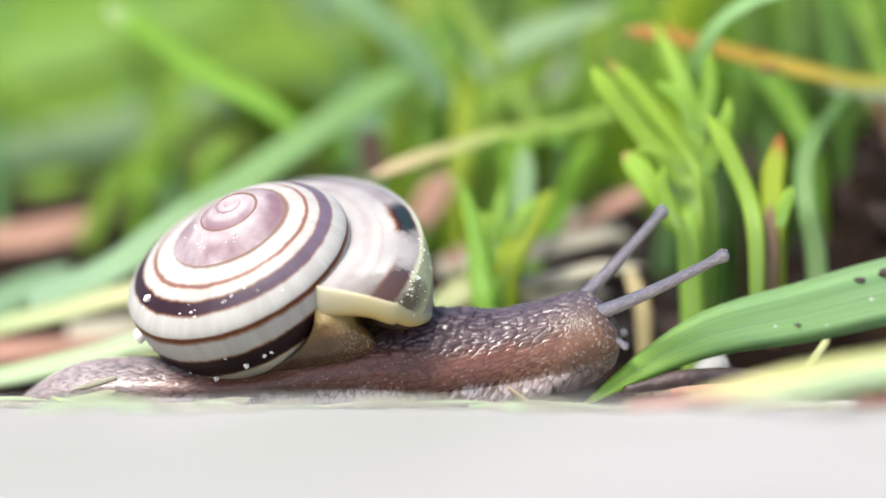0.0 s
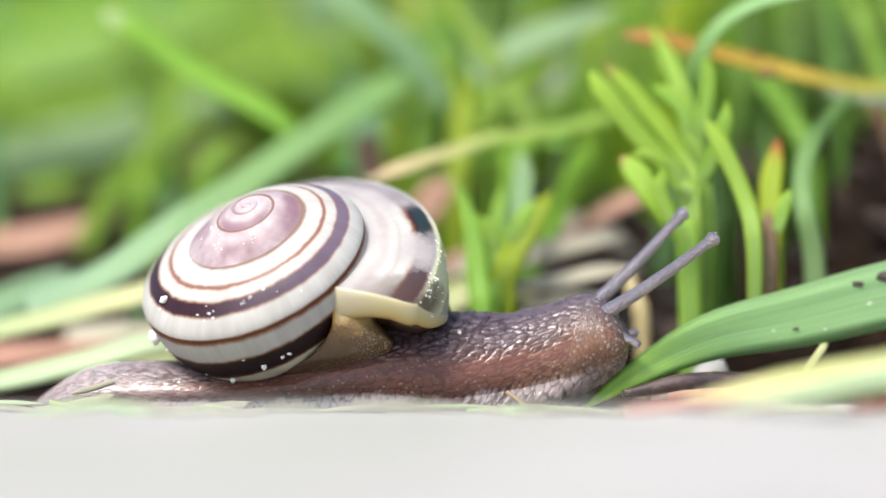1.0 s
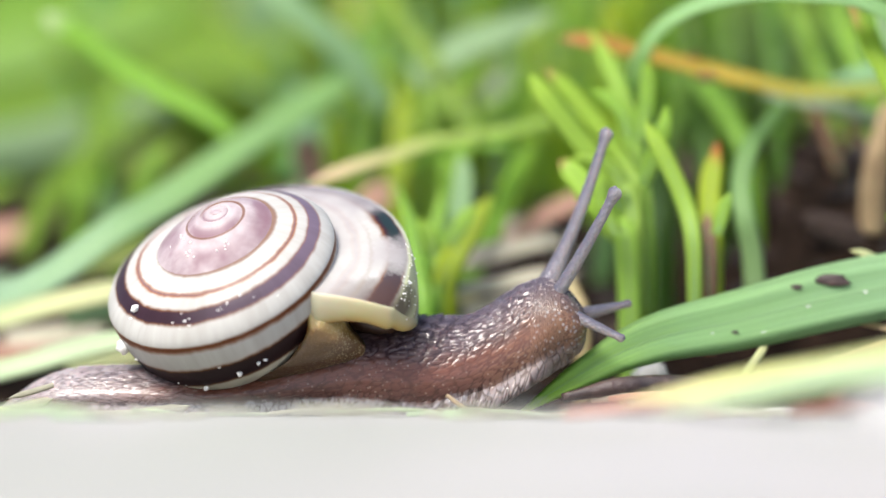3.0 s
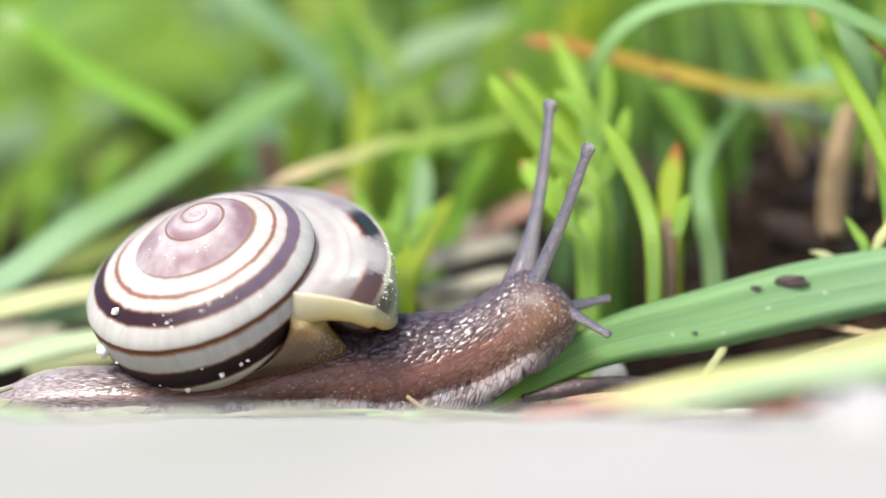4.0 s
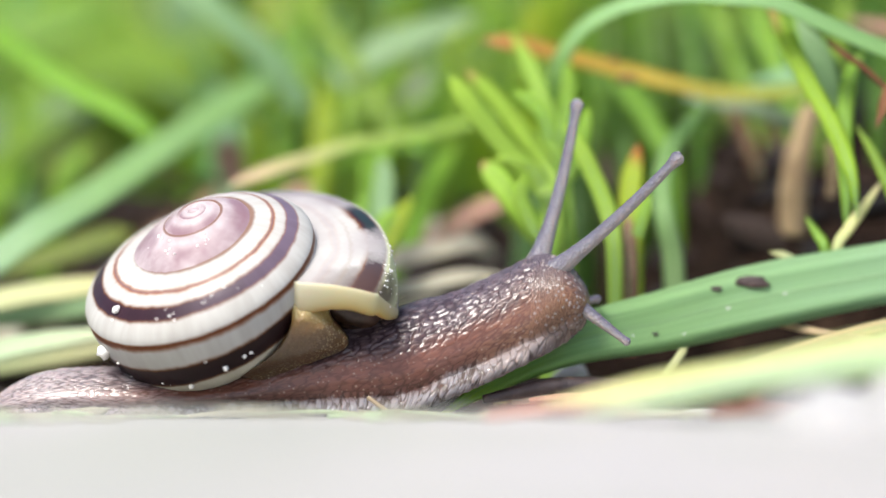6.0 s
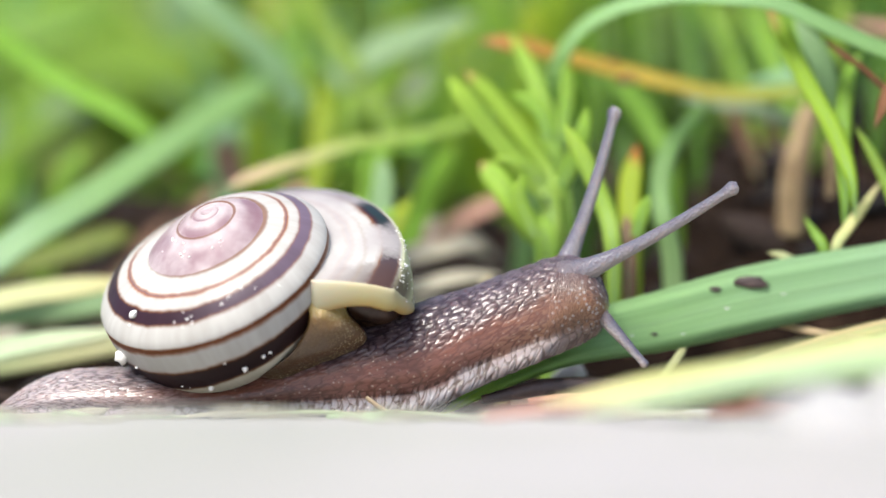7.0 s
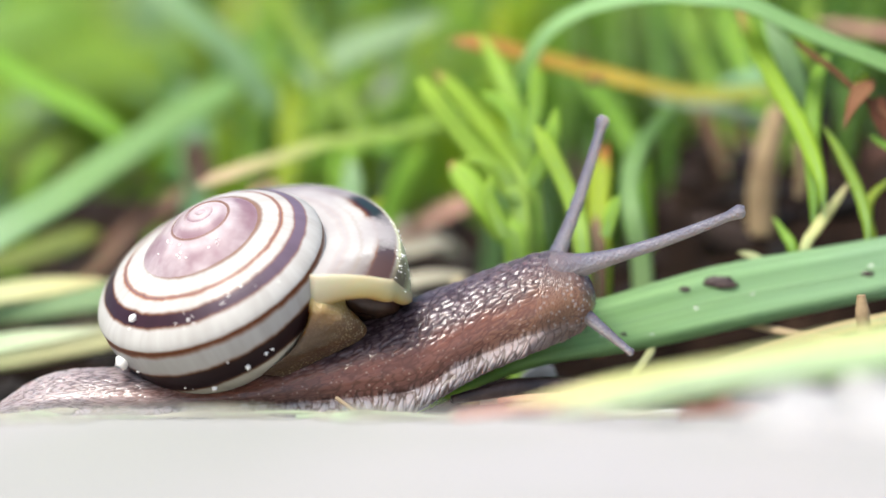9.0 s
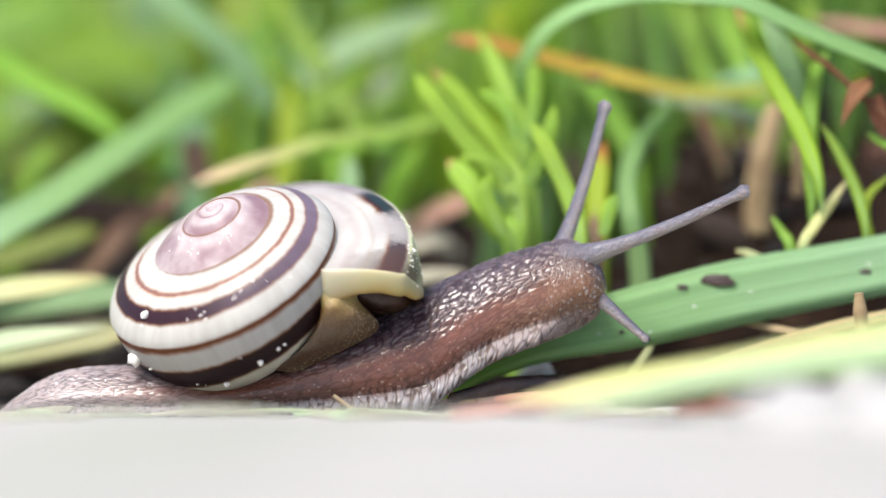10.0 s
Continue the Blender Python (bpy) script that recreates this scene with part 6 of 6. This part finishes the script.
def turf():
    """Upright blades between the ones that stand out."""
    rng = random.Random(5)
    names = {"green": "green upright blade in dense turf", "fresh": "light green upright blade in turf", "lime": "yellow-green upright blade in turf", "blue": "blue-green upright blade in turf", "pale": "pale green upright blade in turf", "straw": "dry straw-coloured blade in turf", "dark": "dark green upright blade in turf"}
    for k in range(84):
        y = rng.uniform(38, 104)
        side = rng.random()
        u = rng.uniform(-0.078, 0.036) if side < 0.76 else rng.uniform(0.06, 0.19) if side < 0.79 else rng.uniform(-0.24, -0.08)
        x = u * (198 + y)
        g = soil_rise(x, min(y, 64)) + 0.36 * max(y - 64, 0) - 4
        h = rng.uniform(9, 20) * (1.0 if u < 0.06 else 0.9)
        if u > 0.06:
            y += 14
            g += 6
        lean = rng.gauss(0, 4.5)
        pts = [(x, y, g), (x + 0.2 * lean, y + rng.uniform(-1, 1), g + 0.4 * h), (x + 0.55 * lean, y + rng.uniform(-2, 2), g + 0.75 * h), (x + lean, y + rng.uniform(-3, 3), g + h)]
        mat = rng.choice(["green", "green", "fresh", "fresh", "green", "lime", "blue", "green", "dark", "straw"] if u > -0.08 else ["green", "fresh", "blue", "green"])
        grass_blade(pts, rng.uniform(1.2, 2.2), mat, names[mat], n=18, tip=rng.uniform(0.2, 0.45))


def slab_litter():
    """Short bits of pale straw strewn along the slab's edge."""
    rng = random.Random(21)
    for k in range(84):
        x, y, a, L = rng.uniform(-46, 32), -5.5 - 19 * rng.random() ** 1.4, rng.uniform(-0.6, 0.6), rng.uniform(2.5, 9.0)
        pts = []
        for f in (-0.5, 0.0, 0.5):
            px, py = x + f * L * math.cos(a), y + f * L * math.sin(a)
            pts.append((px, py, slab_height(px, py) + 0.15 + 0.5 * rng.random()))
        mat = rng.choice(["chaff", "milky", "chaff"])
        ob = grass_blade(pts, rng.uniform(0.2, 0.7), mat, "short bit of pale straw on the slab", fold=0.1, n=10, tip=0.4, thick=0.12, face=(0, -0.5, 1))
        tagged(ob, category="straw", group="straw bits on the slab")


def soil_crumbs():
    """Clods, bits of bark and dead leaf lying on the bare soil."""
    rng = random.Random(3)
    bm = bmesh.new()
    for k in range(420):
        y = rng.uniform(9, 62)
        x = rng.uniform(-0.17, 0.2) * (198 + y)
        g = soil_rise(x, y) - 3
        made = bmesh.ops.create_icosphere(bm, subdivisions=2, radius=1.0)["verts"]
        r = rng.uniform(0.4, 1.7)
        sx, sy, sz = rng.uniform(0.7, 2.2), rng.uniform(0.6, 1.2), rng.uniform(0.4, 1.0)
        turn = Matrix.Rotation(rng.uniform(-0.8, 0.8), 3, "Y")
        for v in made:
            c = v.co * (1 + 0.35 * noise.noise(v.co * 1.4 + Vector((k, 0, 0))))
            v.co = (turn @ Vector((c[0] * sx, c[1] * sy, c[2] * sz)) * r + Vector((x, y, g + 0.3 * r))) * MM
    for f in bm.faces:
        f.smooth = True
    me = bpy.data.meshes.new("soil_crumbs")
    bm.to_mesh(me)
    bm.free()
    m, n, l, p = node_mat("soil_crumb")
    geo = n.new("ShaderNodeNewGeometry")
    r = ramp(n, [(0.0, (0.006, 0.004, 0.003)), (0.45, (0.015, 0.008, 0.006)), (0.75, (0.032, 0.017, 0.011)), (0.9, (0.07, 0.042, 0.03)), (0.97, (0.10, 0.066, 0.052)), (1.0, (0.08, 0.03, 0.015))])
    l.new(geo.outputs["Random Per Island"], r.inputs["Fac"])
    nz = add(n, "TexNoise", Scale=900.0, Detail=5.0)
    shade = ramp(n, [(0.3, (0.5, 0.5, 0.5)), (0.7, (1.2, 1.2, 1.2))])
    l.new(nz.outputs["Fac"], shade.inputs["Fac"])
    l.new(mixc(n, l, "MULTIPLY", 0.8, r.outputs["Color"], shade.outputs["Color"]), p.inputs["Base Color"])
    p.inputs["Roughness"].default_value = 0.85
    b = add(n, "Bump", Strength=0.6, Distance=0.0003)
    l.new(nz.outputs["Fac"], b.inputs["Height"])
    l.new(b.outputs["Normal"], p.inputs["Normal"])
    me.materials.append(m)
    tagged(new("soil_crumbs", me), "brown clods and bits of dead leaf on the soil", "soil", kind="stuff")


soil_crumbs()
turf()
slab_litter()
stick("twig", [(11.0, 0.0, 1.9), (8.2, -0.5, 2.1), (4.6, -1.5, 2.0), (0.6, -2.5, 1.3)], [0.5, 0.75, 0.7, 0.3], bark_mat, "dark brown twig lying behind the slab", "twig")
stick("stalk", [(24.9, 22.0, 12.8), (25.2, 22.0, 17.7), (26.4, 22.0, 23.0)], [1.1, 1.15, 0.8], tan_mat, "thick dry tan stalk standing in the soil", "stalk")
stick("stalk", [(27.5, 18.0, 15.8), (27.7, 18.0, 18.0), (27.4, 18.0, 20.0)], [0.35, 0.5, 0.35], tan_mat, "thin dry pinkish stalk", "stalk")
stick("stalk", [(28.9, -6.0, 6.1), (28.8, -6.0, 7.4), (28.7, -6.0, 8.7)], [0.45, 0.5, 0.3], tan_mat, "small pale orange stub", "stalk")

SNAIL = build_snail()


def far_grass():
    """The grass further back, too blurred and dense to tell blade from blade."""
    rng = random.Random(11)
    blades = {}
    n = 16
    for k in range(340):
        y = rng.uniform(122, 270)
        x = rng.uniform(-1, 1) * (55 + 0.28 * y)
        left = x < 0.02 * (198 + y)
        h, g = rng.uniform(20, 56), 14 + 0.02 * y
        lean = rng.choice([-1, 1]) * rng.uniform(25, 80) if left else rng.uniform(-30, 30)
        pts = [(x, y, g), (x + lean * 0.2, y + rng.uniform(-4, 4), g + h * 0.5), (x + lean * 0.6, y + rng.uniform(-8, 8), g + h * 0.85), (x + lean * 1.2, y + rng.uniform(-12, 12), g + h * rng.uniform(0.6, 1.0))]
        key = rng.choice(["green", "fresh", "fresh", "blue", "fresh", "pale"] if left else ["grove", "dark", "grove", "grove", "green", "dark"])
        blades.setdefault(key, []).append(blade_points(pts, rng.uniform(3.0, 6.5) if left else rng.uniform(2.2, 4.5), 0.25, n=n))
    for key, parts in sorted(blades.items()):
        nb = len(parts)
        V, F, U = [], [], []
        for b in range(nb):
            o = len(V)
            V += (parts[b].reshape(-1, 3) * MM).tolist()
            for i in range(n - 1):
                for j in range(8):
                    k = (j + 1) % 8
                    F.append((o + i * 8 + j, o + (i + 1) * 8 + j, o + (i + 1) * 8 + k, o + i * 8 + k))
                    ua, ub = i / (n - 1), (i + 1) / (n - 1)
                    va, vb = (j if j <= 4 else 8 - j) / 4, (j + 1 if j < 4 else 7 - j) / 4
                    U += [(ua, va), (ub, va), (ub, vb), (ua, vb)]
        me = bpy.data.meshes.new("far_grass")
        me.from_pydata(V, [], F)
        me.uv_layers.new(name="UVMap").data.foreach_set("uv", np.array(U, dtype=np.float32).ravel())
        me.polygons.foreach_set("use_smooth", [True] * len(me.polygons))
        me.materials.append(G[key])
        tagged(new("far_grass", me), "dense green grass growing behind", "grass", kind="stuff")


far_grass()
motions()
